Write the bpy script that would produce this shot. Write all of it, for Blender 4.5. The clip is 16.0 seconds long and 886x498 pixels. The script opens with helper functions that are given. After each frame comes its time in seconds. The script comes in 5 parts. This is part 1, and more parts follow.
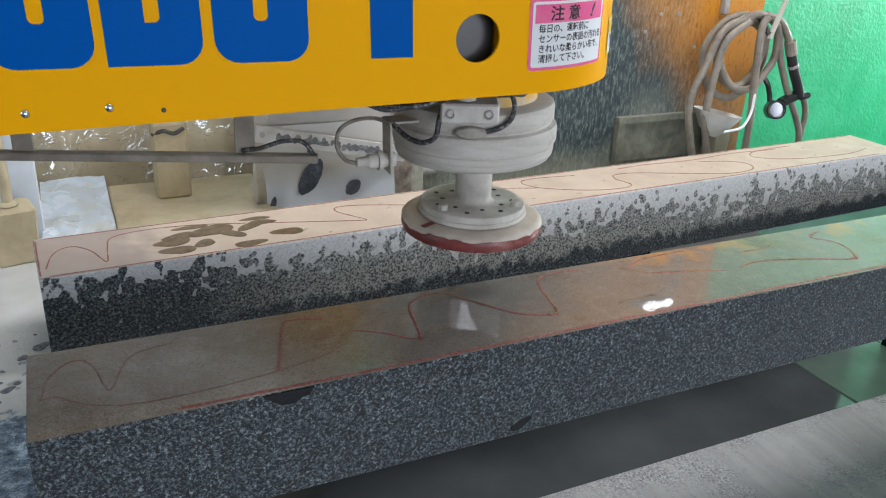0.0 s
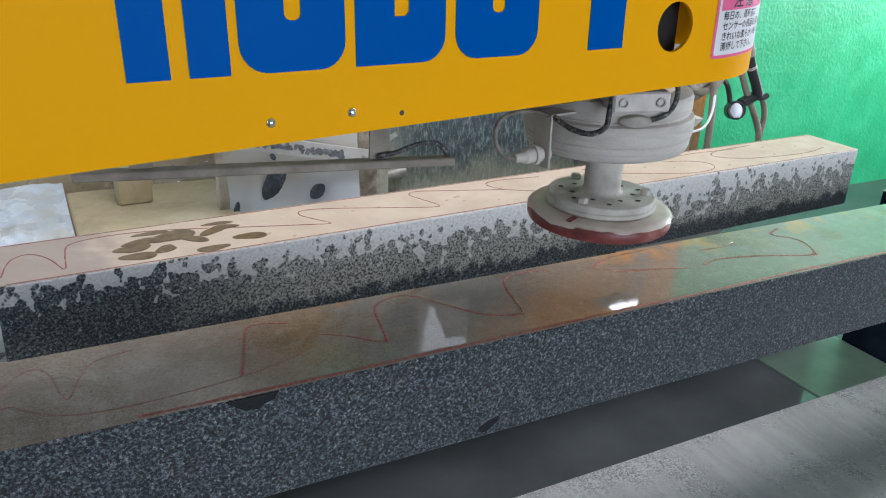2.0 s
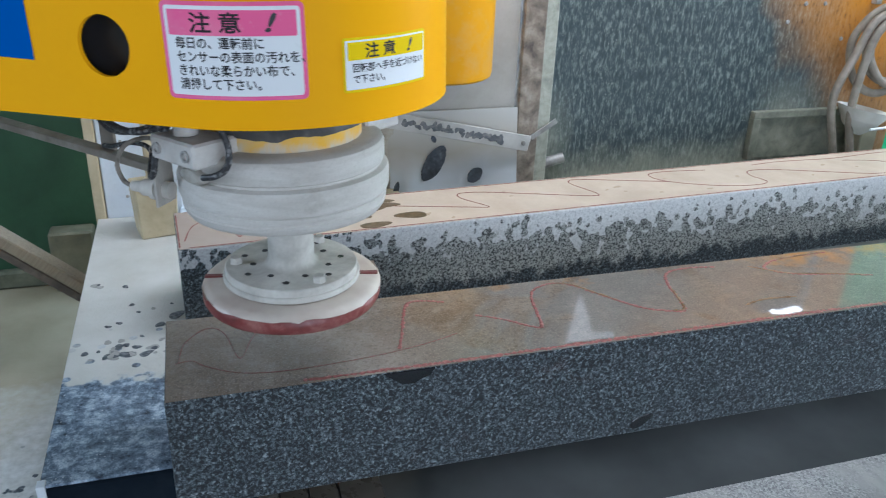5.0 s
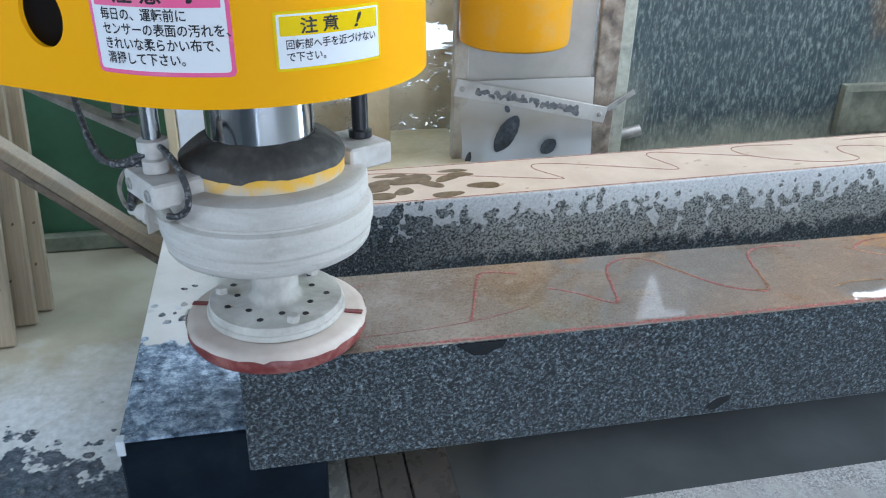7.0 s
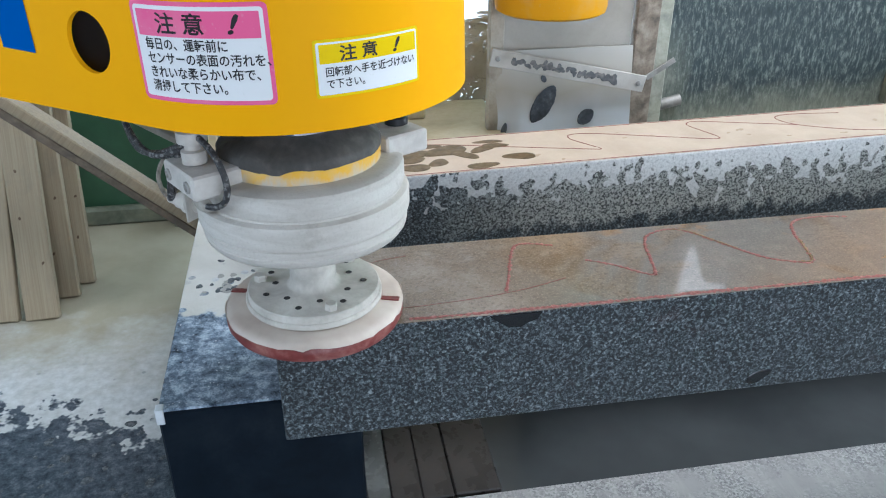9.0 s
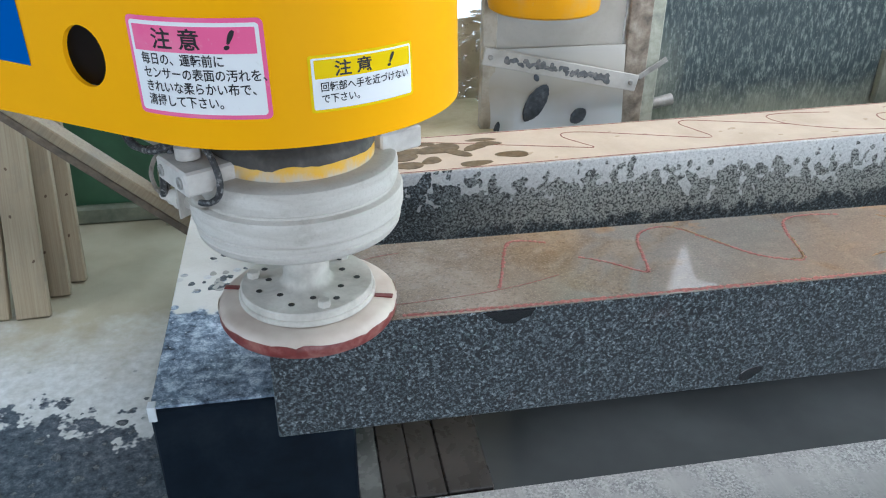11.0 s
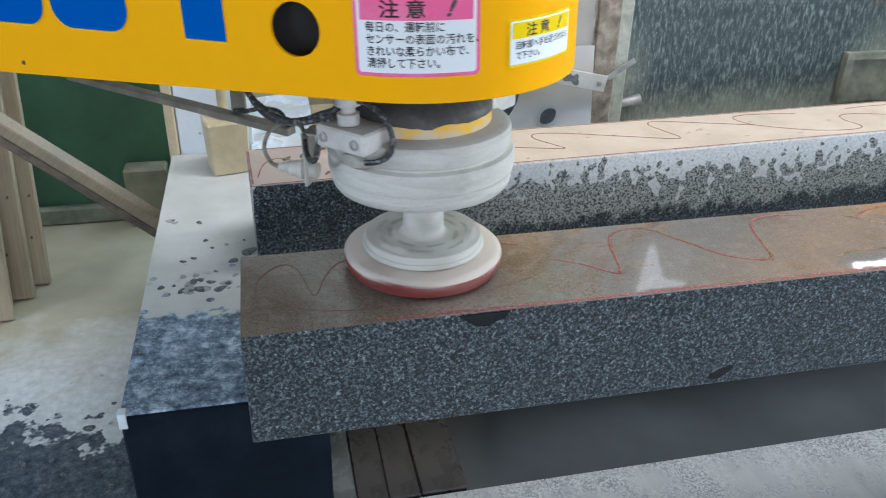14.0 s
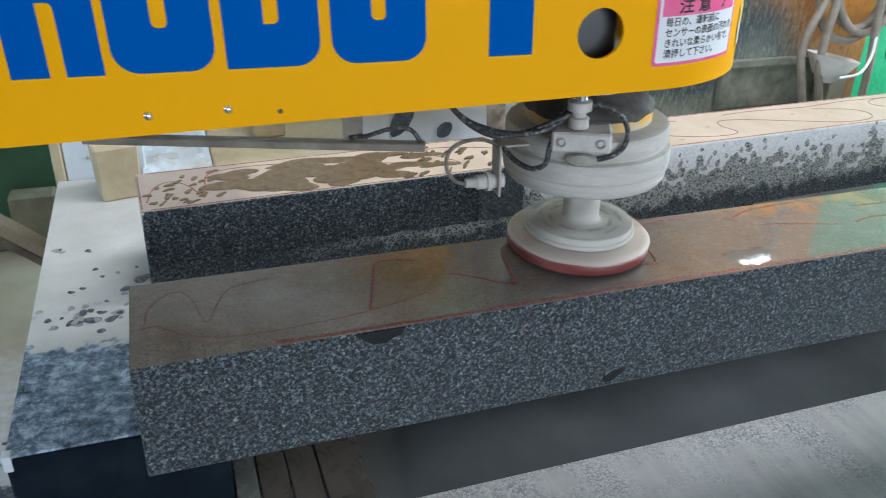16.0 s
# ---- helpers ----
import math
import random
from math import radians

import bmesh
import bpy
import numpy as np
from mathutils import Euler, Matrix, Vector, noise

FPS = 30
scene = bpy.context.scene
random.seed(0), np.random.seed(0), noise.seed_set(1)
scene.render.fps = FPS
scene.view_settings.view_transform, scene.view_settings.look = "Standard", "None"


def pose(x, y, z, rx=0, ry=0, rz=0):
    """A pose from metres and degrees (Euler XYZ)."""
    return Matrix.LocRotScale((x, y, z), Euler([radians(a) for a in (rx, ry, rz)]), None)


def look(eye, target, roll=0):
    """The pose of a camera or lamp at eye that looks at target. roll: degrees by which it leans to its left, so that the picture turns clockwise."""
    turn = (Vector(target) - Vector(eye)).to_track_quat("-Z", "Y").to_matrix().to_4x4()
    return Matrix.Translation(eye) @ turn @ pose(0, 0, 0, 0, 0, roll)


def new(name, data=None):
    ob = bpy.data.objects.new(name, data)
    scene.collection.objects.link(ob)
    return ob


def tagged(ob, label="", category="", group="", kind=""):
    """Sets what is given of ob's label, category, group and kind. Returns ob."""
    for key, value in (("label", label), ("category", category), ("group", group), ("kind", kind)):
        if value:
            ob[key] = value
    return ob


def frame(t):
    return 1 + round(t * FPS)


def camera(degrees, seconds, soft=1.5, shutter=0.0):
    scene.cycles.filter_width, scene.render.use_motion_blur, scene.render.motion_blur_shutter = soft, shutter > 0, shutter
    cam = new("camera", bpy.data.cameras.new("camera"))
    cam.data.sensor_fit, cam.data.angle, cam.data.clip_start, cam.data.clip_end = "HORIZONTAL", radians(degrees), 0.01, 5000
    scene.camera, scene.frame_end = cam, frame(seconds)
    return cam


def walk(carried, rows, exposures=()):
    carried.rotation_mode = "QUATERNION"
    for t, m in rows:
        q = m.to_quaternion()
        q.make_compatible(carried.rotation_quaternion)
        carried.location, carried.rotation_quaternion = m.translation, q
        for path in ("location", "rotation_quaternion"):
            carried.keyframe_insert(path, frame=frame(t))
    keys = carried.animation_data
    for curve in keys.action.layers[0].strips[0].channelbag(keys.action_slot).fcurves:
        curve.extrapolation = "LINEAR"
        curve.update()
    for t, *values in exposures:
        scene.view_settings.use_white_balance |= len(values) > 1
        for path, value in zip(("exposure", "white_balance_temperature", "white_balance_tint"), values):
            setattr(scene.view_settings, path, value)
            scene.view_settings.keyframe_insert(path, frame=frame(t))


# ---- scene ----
cam = camera(57.8, 16.0, soft=1.1, shutter=0.5)
PATH = [
    (0, (0.103, -1.035, 1.508), (0.917, 0.606, 0.706), 3.1),
    (0.5, (0.106, -1.028, 1.512), (0.915, 0.607, 0.691), 3.1),
    (1, (0.104, -1.027, 1.51), (0.92, 0.603, 0.686), 3.0),
    (1.5, (0.103, -1.037, 1.507), (0.951, 0.586, 0.702), 3.1),
    (2, (0.11, -1.035, 1.499), (0.997, 0.576, 0.713), 3.2),
    (2.5, (0.111, -1.03, 1.495), (1.006, 0.579, 0.714), 3.4),
    (3, (0.11, -1.048, 1.508), (0.937, 0.592, 0.716), 2.8),
    (3.5, (0.095, -1.046, 1.501), (0.864, 0.619, 0.705), 2.6),
    (4, (0.085, -1.042, 1.496), (0.784, 0.65, 0.692), 2.5),
    (4.5, (0.085, -1.031, 1.494), (0.704, 0.685, 0.676), 2.3),
    (7, (0.075, -1.002, 1.477), (0.466, 0.744, 0.582), 1.4),
    (7.5, (0.084, -0.993, 1.486), (0.436, 0.74, 0.553), 0.9),
    (8, (0.084, -0.992, 1.48), (0.412, 0.739, 0.533), 0.5),
    (8.5, (0.08, -0.995, 1.474), (0.386, 0.737, 0.521), 0.1),
    (9, (0.08, -0.994, 1.468), (0.377, 0.739, 0.514), 0.0),
    (11.5, (0.077, -0.997, 1.46), (0.404, 0.732, 0.509), 0.6),
    (12, (0.077, -0.996, 1.457), (0.413, 0.733, 0.51), 0.8),
    (12.5, (0.076, -0.996, 1.458), (0.414, 0.732, 0.509), 0.8),
    (13, (0.074, -0.998, 1.46), (0.419, 0.728, 0.51), 0.9),
    (13.5, (0.073, -0.998, 1.46), (0.432, 0.726, 0.513), 0.9),
    (14, (0.068, -0.99, 1.469), (0.463, 0.722, 0.513), 1.3),
    (14.5, (0.073, -0.991, 1.475), (0.509, 0.712, 0.521), 1.6),
    (15, (0.081, -0.994, 1.478), (0.568, 0.7, 0.532), 1.6),
    (15.5, (0.092, -0.999, 1.482), (0.636, 0.682, 0.544), 1.8),
    (16, (0.097, -1.004, 1.484), (0.702, 0.662, 0.558), 2.0),
]
walk(cam, [(t, look(eye, target, roll)) for t, eye, target, roll in PATH],
     [(0.0, -0.17, 6200, 14), (1.8, -0.18, 6000, 14), (3.0, -0.17, 6300, 15), (4.7, -0.18, 5600, 10), (7.0, 0.02, 5450, 10), (9.0, 0.07, 5720, 10), (12.5, 0.08, 5800, 10), (14.0, 0.06, 5780, 10), (15.5, 0.05, 5830, 10), (16.0, 0.0, 5860, 10)])

# ---- world and lights ----
world = bpy.data.worlds.new("world")
scene.world = world
world.use_nodes = True
_nt = world.node_tree
_sky = _nt.nodes.new("ShaderNodeTexSky")
_sky.sky_type, _sky.sun_disc = "NISHITA", False
_sky.sun_elevation, _sky.sun_rotation = radians(40), radians(20)
_nt.links.new(_sky.outputs[0], _nt.nodes["Background"].inputs[0])
_nt.nodes["Background"].inputs[1].default_value = 0.1


def area_lamp(name, eye, target, sx, sy, watts, colour):
    """A rectangular area lamp: the north window's daylight, or an added fill."""
    data = bpy.data.lights.new(name, "AREA")
    data.shape, data.size, data.size_y, data.energy, data.color = "RECTANGLE", sx, sy, watts, colour
    ob = new(name, data)
    ob.matrix_world = look(eye, target)
    return ob


# south, east, west and overhead lamps are unseen fills; only the north window shows
area_lamp("south_fill", (1.5, -5.98, 1.6), (1.3, 0, 0.9), 4.6, 2.7, 222, (0.90, 0.95, 1.0))
area_lamp("east_fill", (5.98, 0.7, 2.0), (2.2, 1.4, 0.9), 1.7, 1.7, 190, (0.93, 0.98, 1.0))
area_lamp("window_daylight_north", (0.25, 2.12, 1.3), (0.2, 0.3, 0.7), 0.9, 1.2, 20, (0.70, 0.87, 1.0))
area_lamp("west_fill", (-3.97, 0.2, 2.3), (0.6, 0.4, 0.8), 1.6, 1.3, 88, (0.80, 0.91, 1.0))
area_lamp("overhead_fill", (1.5, 0.3, 3.5), (1.5, 0.3, 0), 2.4, 0.9, 84, (1.0, 0.98, 0.96))


# ---- materials ----
def mat(name, colour, rough=0.6, metal=0.0):
    m = bpy.data.materials.new(name)
    m.use_nodes = True
    b = m.node_tree.nodes["Principled BSDF"]
    b.inputs["Base Color"].default_value = (*colour, 1)
    b.inputs["Roughness"].default_value = rough
    b.inputs["Metallic"].default_value = metal
    return m


class Net:
    """A small builder for node trees on top of a principled material."""

    def __init__(self, m):
        self.t = m.node_tree
        self.b = self.t.nodes["Principled BSDF"]
        c = self.t.nodes.new("ShaderNodeTexCoord")
        self.co = c.outputs["Object"]

    def link(self, a, b):
        self.t.links.new(a, b)

    def put(self, socket, v):
        if hasattr(v, "is_output"):
            self.link(v, socket)
        elif isinstance(v, tuple):
            socket.default_value = (*v, 1) if len(v) == 3 and len(socket.default_value) == 4 else v
        else:
            socket.default_value = v

    def scaled(self, s):
        n = self.t.nodes.new("ShaderNodeMapping")
        self.link(self.co, n.inputs[0])
        n.inputs["Scale"].default_value = s
        return n.outputs[0]

    def noise(self, scale, detail=4, rough=0.55, co=None, distort=0.0):
        n = self.t.nodes.new("ShaderNodeTexNoise")
        self.link(co or self.co, n.inputs["Vector"])
        n.inputs["Scale"].default_value, n.inputs["Detail"].default_value = scale, detail
        n.inputs["Roughness"].default_value, n.inputs["Distortion"].default_value = rough, distort
        return n.outputs["Fac"]

    def cells(self, scale, co=None, out="Color", feature="F1"):
        n = self.t.nodes.new("ShaderNodeTexVoronoi")
        n.feature = feature
        self.link(co or self.co, n.inputs["Vector"])
        n.inputs["Scale"].default_value = scale
        return n.outputs[out]

    def ramp(self, fac, *stops, hard=False):
        n = self.t.nodes.new("ShaderNodeValToRGB")
        n.color_ramp.interpolation = "CONSTANT" if hard else "LINEAR"
        e = n.color_ramp.elements
        while len(e) < len(stops):
            e.new(0.5)
        for k, (p, c) in zip(e, stops):
            k.position = p
            k.color = (c, c, c, 1) if isinstance(c, (int, float)) else (*c, 1)
        self.put(n.inputs[0], fac)
        return n.outputs[0]

    def mix(self, fac, a, b, kind="MIX"):
        n = self.t.nodes.new("ShaderNodeMix")
        n.data_type, n.blend_type = "RGBA", kind
        self.put(n.inputs["Factor"], fac)
        self.put(n.inputs["A"], a) if not hasattr(a, "is_output") and not isinstance(a, tuple) else None
        for s, v in ((n.inputs[6], a), (n.inputs[7], b)):
            self.put(s, v)
        return n.outputs[2]

    def math(self, op, a, b=0.0, c=0.0, clamp=False):
        n = self.t.nodes.new("ShaderNodeMath")
        n.operation, n.use_clamp = op, clamp
        for s, v in zip(n.inputs, (a, b, c)):
            self.put(s, v)
        return n.outputs[0]

    def axis(self, k, co=None):
        n = self.t.nodes.new("ShaderNodeSeparateXYZ")
        self.link(co or self.co, n.inputs[0])
        return n.outputs[k]

    def bump(self, height, strength=0.3, depth=0.002):
        n = self.t.nodes.new("ShaderNodeBump")
        n.inputs["Strength"].default_value, n.inputs["Distance"].default_value = strength, depth
        self.link(height, n.inputs["Height"])
        self.link(n.outputs[0], self.b.inputs["Normal"])

    def colour(self, v):
        self.put(self.b.inputs["Base Color"], v)

    def rough(self, v):
        self.put(self.b.inputs["Roughness"], v)


def granite(name, dusty):
    m = mat(name, (0.1, 0.1, 0.1), 0.45)
    n = Net(m)
    # interlocked dark and pale flakes of 2 to 5 mm, with finer grains between them
    flake = n.noise(172, 2, 0.58, None, 0.6)
    fine = n.noise(480, 2, 0.6)
    g = n.t.nodes.new("ShaderNodeSeparateColor")
    n.link(n.cells(330), g.inputs[0])
    v = n.math("ADD", n.math("MULTIPLY", flake, 1.05), n.math("MULTIPLY", g.outputs[0], 0.26))
    v = n.math("ADD", v, n.math("MULTIPLY", n.math("SUBTRACT", fine, 0.5), 0.36))
    col = n.ramp(v, (0.53, (0.003, 0.005, 0.007)), (0.605, (0.013, 0.018, 0.023)), (0.665, (0.040, 0.051, 0.058)), (0.74, (0.078, 0.097, 0.107)), (0.85, (0.155, 0.184, 0.197)), (0.95, (0.33, 0.375, 0.385)))
    wide = n.noise(3.5, 3)
    col = n.mix(n.ramp(wide, (0.35, 0.0), (0.75, 0.18)), col, (0.05, 0.056, 0.066))
    red = n.ramp(n.noise(9, 3, 0.7), (0.62, 0.0), (0.78, 0.14))
    col = n.mix(red, col, (0.16, 0.07, 0.06))
    if dusty:
        # dried pale slurry on the upper part of the face, broken by splashes that ran down
        z = n.axis(2)
        x = n.axis(0)
        drip = n.noise(30, 3, 0.55, n.scaled((1.0, 1.0, 0.75)), 0.1)
        drop = n.cells(50, n.scaled((1, 1, 0.95)), "Distance")
        level = n.math("ADD", z, n.math("MULTIPLY", n.math("SUBTRACT", drip, 0.5), 0.30))
        level = n.math("ADD", level, n.math("MULTIPLY", n.math("SUBTRACT", drop, 0.38), 0.11))
        level = n.math("ADD", level, n.math("MULTIPLY", n.math("SUBTRACT", n.noise(3.0, 2), 0.5), 0.12))
        level = n.math("ADD", level, n.math("MULTIPLY", n.ramp(x, (0.15, 0.0), (0.95, 1.0)), 0.040))
        dry = n.ramp(n.math("ADD", level, 0.5), (0.492, 0.0), (0.500, 1.0))
        white = n.ramp(n.math("ADD", n.math("MULTIPLY", v, 0.6), n.math("MULTIPLY", n.noise(120, 3, 0.7), 0.5)), (0.42, 0.30), (0.56, 0.72), (0.75, 0.97))
        pale = n.mix(white, n.mix(0.5, col, (0.44, 0.44, 0.43)), (0.80, 0.80, 0.785))
        pale = n.mix(n.ramp(x, (0.25, 0.62), (0.85, 0.0)), pale, n.mix(0.35, (0.34, 0.345, 0.35), col))
        # a thin grey bloom between the splashes and the wet foot, grain still showing through
        bloom = n.ramp(n.math("ADD", n.math("ADD", z, 0.5), n.math("MULTIPLY", n.math("SUBTRACT", drip, 0.5), 0.12)), (0.338, 0.0), (0.362, 0.95), (0.47, 0.70))
        bloom = n.math("MULTIPLY", bloom, n.ramp(n.math("MULTIPLY", x, 0.5), (0.14, 0.04), (0.30, 1.0)))
        bloom = n.math("MULTIPLY", bloom, n.ramp(v, (0.54, 0.10), (0.72, 1.0)))
        col = n.mix(bloom, col, (0.55, 0.55, 0.51))
        col = n.mix(dry, col, pale)
        n.rough(n.ramp(dry, (0.0, 0.35), (1.0, 0.85)))
    else:
        n.rough(n.ramp(v, (0.5, 0.30), (0.85, 0.5)))
    n.colour(col)
    n.bump(v, 0.25, 0.001)
    return m


GRANITE = granite("granite_wet", False)
GRANITE_DUSTY = granite("granite_dusty", True)


def wet_top():
    m = mat("wet_slurry_top", (0.2, 0.15, 0.1), 0.15)
    n = Net(m)
    a = n.noise(5, 5, 0.6, None, 0.6)
    f = n.noise(140, 3)
    x = n.axis(0)
    col = n.ramp(a, (0.3, (0.112, 0.081, 0.056)), (0.5, (0.174, 0.136, 0.103)), (0.68, (0.238, 0.194, 0.160)))
    # greyer where the stone is ground bare, towards the middle of the block
    grey = n.math("MULTIPLY", n.ramp(n.noise(4.2, 3, 0.5, None, 1.2), (0.42, 0.0), (0.50, 1.0)), n.ramp(n.math("MULTIPLY", x, 0.4), (0.13, 0.0), (0.20, 0.72)))
    col = n.mix(grey, col, n.ramp(f, (0.3, (0.125, 0.118, 0.110)), (0.7, (0.215, 0.200, 0.190))))
    col = n.mix(n.ramp(f, (0.48, 0.0), (0.68, 0.42)), col, (0.045, 0.037, 0.030))
    col = n.mix(n.ramp(n.noise(330, 2, 0.6), (0.54, 0.0), (0.70, 0.45)), col, (0.34, 0.28, 0.245))
    col = n.mix(n.ramp(n.noise(36, 4, 0.7), (0.5, 0.0), (0.72, 0.35)), col, (0.28, 0.24, 0.21))
    rust = n.math("MULTIPLY", n.ramp(n.noise(7, 4, 0.6), (0.56, 0.0), (0.66, 0.6)), n.math("MULTIPLY", n.ramp(n.axis(1), (0.14, 0.05), (0.225, 1.0)), n.ramp(n.math("MULTIPLY", x, 0.4), (0.2, 0.0), (0.28, 1.0))))
    col = n.mix(rust, col, (0.42, 0.20, 0.055))
    n.colour(col)
    n.rough(n.math("ADD", n.ramp(n.noise(6, 4, 0.6), (0.35, 0.012), (0.7, 0.05)), n.ramp(n.math("ADD", x, n.math("MULTIPLY", n.math("SUBTRACT", a, 0.5), 0.8)), (0.35, 0.22), (0.75, 0.0))))
    n.put(n.b.inputs["Specular IOR Level"], n.ramp(n.noise(5.5, 4, 0.65, None, 0.8), (0.40, 0.36), (0.58, 0.62)))
    n.bump(n.math("ADD", n.noise(16, 3), n.math("MULTIPLY", n.noise(70, 2), 0.15)), 0.08, 0.002)
    return m


WET_TOP = wet_top()


def dry_top():
    m = mat("dry_slurry_top", (0.6, 0.5, 0.4), 0.7)
    n = Net(m)
    a = n.noise(6, 5, 0.6)
    col = n.ramp(a, (0.3, (0.45, 0.36, 0.275)), (0.6, (0.55, 0.455, 0.36)), (0.8, (0.60, 0.52, 0.44)))
    col = n.mix(n.ramp(n.noise(190, 2), (0.5, 0.0), (0.8, 0.25)), col, (0.4, 0.3, 0.23))
    # damp greyish end of the block
    damp = n.math("ADD", n.axis(0), n.math("MULTIPLY", n.math("SUBTRACT", n.noise(12, 4, 0.6), 0.5), 0.22))
    col = n.mix(n.ramp(damp, (0.17, 0.8), (0.27, 0.0)), col, (0.30, 0.245, 0.215))
    n.colour(col)
    n.rough(n.ramp(n.noise(11, 3), (0.4, 0.45), (0.7, 0.8)))
    n.bump(n.noise(240, 2), 0.1, 0.001)
    return m


DRY_TOP = dry_top()


def mottled(name, base, dark, light=None, scale=8.0, rough=(0.5, 0.85), metal=0.0, fine=120.0, bump=0.15):
    """A plain surface with stains at one scale and grain at another."""
    m = mat(name, base, rough[1], metal)
    n = Net(m)
    a = n.noise(scale, 5, 0.62, None, 0.3)
    col = n.ramp(a, (0.28, dark), (0.52, base), (0.75, light or base))
    col = n.mix(n.ramp(n.noise(fine, 3), (0.5, 0.0), (0.85, 0.3)), col, dark)
    n.colour(col)
    n.rough(n.ramp(n.noise(scale * 1.7, 4), (0.35, rough[0]), (0.7, rough[1])))
    n.bump(n.noise(fine, 3), bump, 0.001)
    return m


def splashed_paint(name, base, dust, amount=0.45):
    m = mat(name, base, 0.35)
    n = Net(m)
    a = n.noise(7, 5, 0.65)
    sp = n.ramp(n.noise(150, 2), (0.66, 0.0), (0.72, 1.0))
    col = n.mix(n.ramp(a, (0.5, 0.0), (0.85, amount)), base, dust)
    col = n.mix(n.math("MULTIPLY", sp, 0.25), col, dust)
    n.colour(col)
    n.rough(n.ramp(a, (0.3, 0.36), (0.8, 0.5)))
    n.b.inputs["Specular IOR Level"].default_value = 0.03
    return m


YELLOW = splashed_paint("yellow_enamel", (0.88, 0.405, 0.0), (0.84, 0.41, 0.006), 0.25)
BLUE = splashed_paint("blue_letter_paint", (0.0, 0.088, 0.38), (0.008, 0.11, 0.38), 0.2)
DUSTED = mottled("slurry_coated_metal", (0.52, 0.49, 0.44), (0.33, 0.31, 0.275), (0.64, 0.62, 0.57), 16, (0.7, 0.95), 0.0, 170, 0.3)
DUSTED_LIGHT = mottled("pale_slurry_coat", (0.62, 0.585, 0.53), (0.46, 0.43, 0.38), (0.70, 0.67, 0.62), 14, (0.6, 0.9), 0.0, 170, 0.2)
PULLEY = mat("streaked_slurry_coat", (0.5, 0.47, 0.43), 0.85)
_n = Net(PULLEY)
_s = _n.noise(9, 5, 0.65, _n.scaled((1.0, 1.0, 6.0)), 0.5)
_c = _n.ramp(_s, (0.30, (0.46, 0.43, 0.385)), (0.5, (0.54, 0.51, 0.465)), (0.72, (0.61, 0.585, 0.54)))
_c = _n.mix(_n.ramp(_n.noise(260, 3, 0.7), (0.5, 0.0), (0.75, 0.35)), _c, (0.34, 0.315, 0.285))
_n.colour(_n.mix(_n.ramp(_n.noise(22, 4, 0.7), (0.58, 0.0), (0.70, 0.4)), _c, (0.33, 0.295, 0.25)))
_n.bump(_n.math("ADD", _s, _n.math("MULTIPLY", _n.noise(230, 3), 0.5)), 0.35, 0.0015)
DARK_RUBBER = mottled("dark_dirty_rubber", (0.075, 0.07, 0.063), (0.035, 0.034, 0.032), (0.15, 0.135, 0.12), 24, (0.6, 0.9), 0.0, 160, 0.5)
CHROME = mat("chrome", (0.62, 0.63, 0.64), 0.12, 1.0)
STEEL = mottled("dirty_steel", (0.36, 0.35, 0.33), (0.2, 0.19, 0.18), (0.5, 0.48, 0.45), 12, (0.4, 0.7), 0.35)
ALU = mottled("dirty_aluminium", (0.56, 0.53, 0.49), (0.40, 0.37, 0.34), (0.66, 0.64, 0.6), 24, (0.5, 0.8), 0.1)
GREY_BAR = mottled("grey_painted_bar", (0.245, 0.215, 0.175), (0.15, 0.13, 0.105), (0.36, 0.325, 0.275), 15, (0.5, 0.8))
RED = mottled("red_abrasive", (0.19, 0.036, 0.032), (0.10, 0.024, 0.021), (0.34, 0.15, 0.125), 26, (0.3, 0.6), 0.0, 130, 0.3)
PINK_DUST = mat("dusted_red_abrasive", (0.58, 0.47, 0.42), 0.6)
_n = Net(PINK_DUST)
_c = _n.ramp(_n.noise(18, 4), (0.3, (0.47, 0.38, 0.325)), (0.7, (0.60, 0.525, 0.455)))
_n.colour(_n.mix(_n.ramp(_n.noise(6.5, 3, 0.5), (0.71, 0.0), (0.73, 0.85)), _c, (0.25, 0.042, 0.038)))
_n.rough(_n.ramp(_n.noise(30, 3), (0.4, 0.35), (0.7, 0.75)))
BLACK = mat("black_print", (0.012, 0.012, 0.014), 0.5)
WHITE = splashed_paint("white_sticker", (0.76, 0.77, 0.78), (0.6, 0.6, 0.58), 0.15)
PINK = splashed_paint("pink_sticker_print", (0.80, 0.135, 0.30), (0.75, 0.40, 0.46), 0.6)
STICKER_YELLOW = splashed_paint("yellow_sticker_print", (0.80, 0.56, 0.0), (0.7, 0.5, 0.1), 0.2)
CRAYON = mottled("red_crayon", (0.215, 0.062, 0.054), (0.14, 0.045, 0.038), (0.36, 0.19, 0.17), 150, (0.5, 0.8))
WET_SPOT = mottled("wet_brown_spot", (0.125, 0.086, 0.043), (0.075, 0.051, 0.026), (0.185, 0.132, 0.074), 40, (0.4, 0.65))
WOOD = mat("pale_timber", (0.3, 0.23, 0.15), 0.75)
_n = Net(WOOD)
_g = _n.noise(5, 6, 0.7, _n.scaled((22.0, 22.0, 0.5)), 0.5)
_c = _n.ramp(_g, (0.28, (0.205, 0.158, 0.10)), (0.50, (0.265, 0.21, 0.135)), (0.74, (0.31, 0.255, 0.17)))
_n.colour(_n.mix(_n.ramp(_n.noise(5, 4, 0.7), (0.5, 0.0), (0.72, 0.55)), _c, (0.145, 0.135, 0.11)))
_n.bump(_g, 0.3, 0.002)
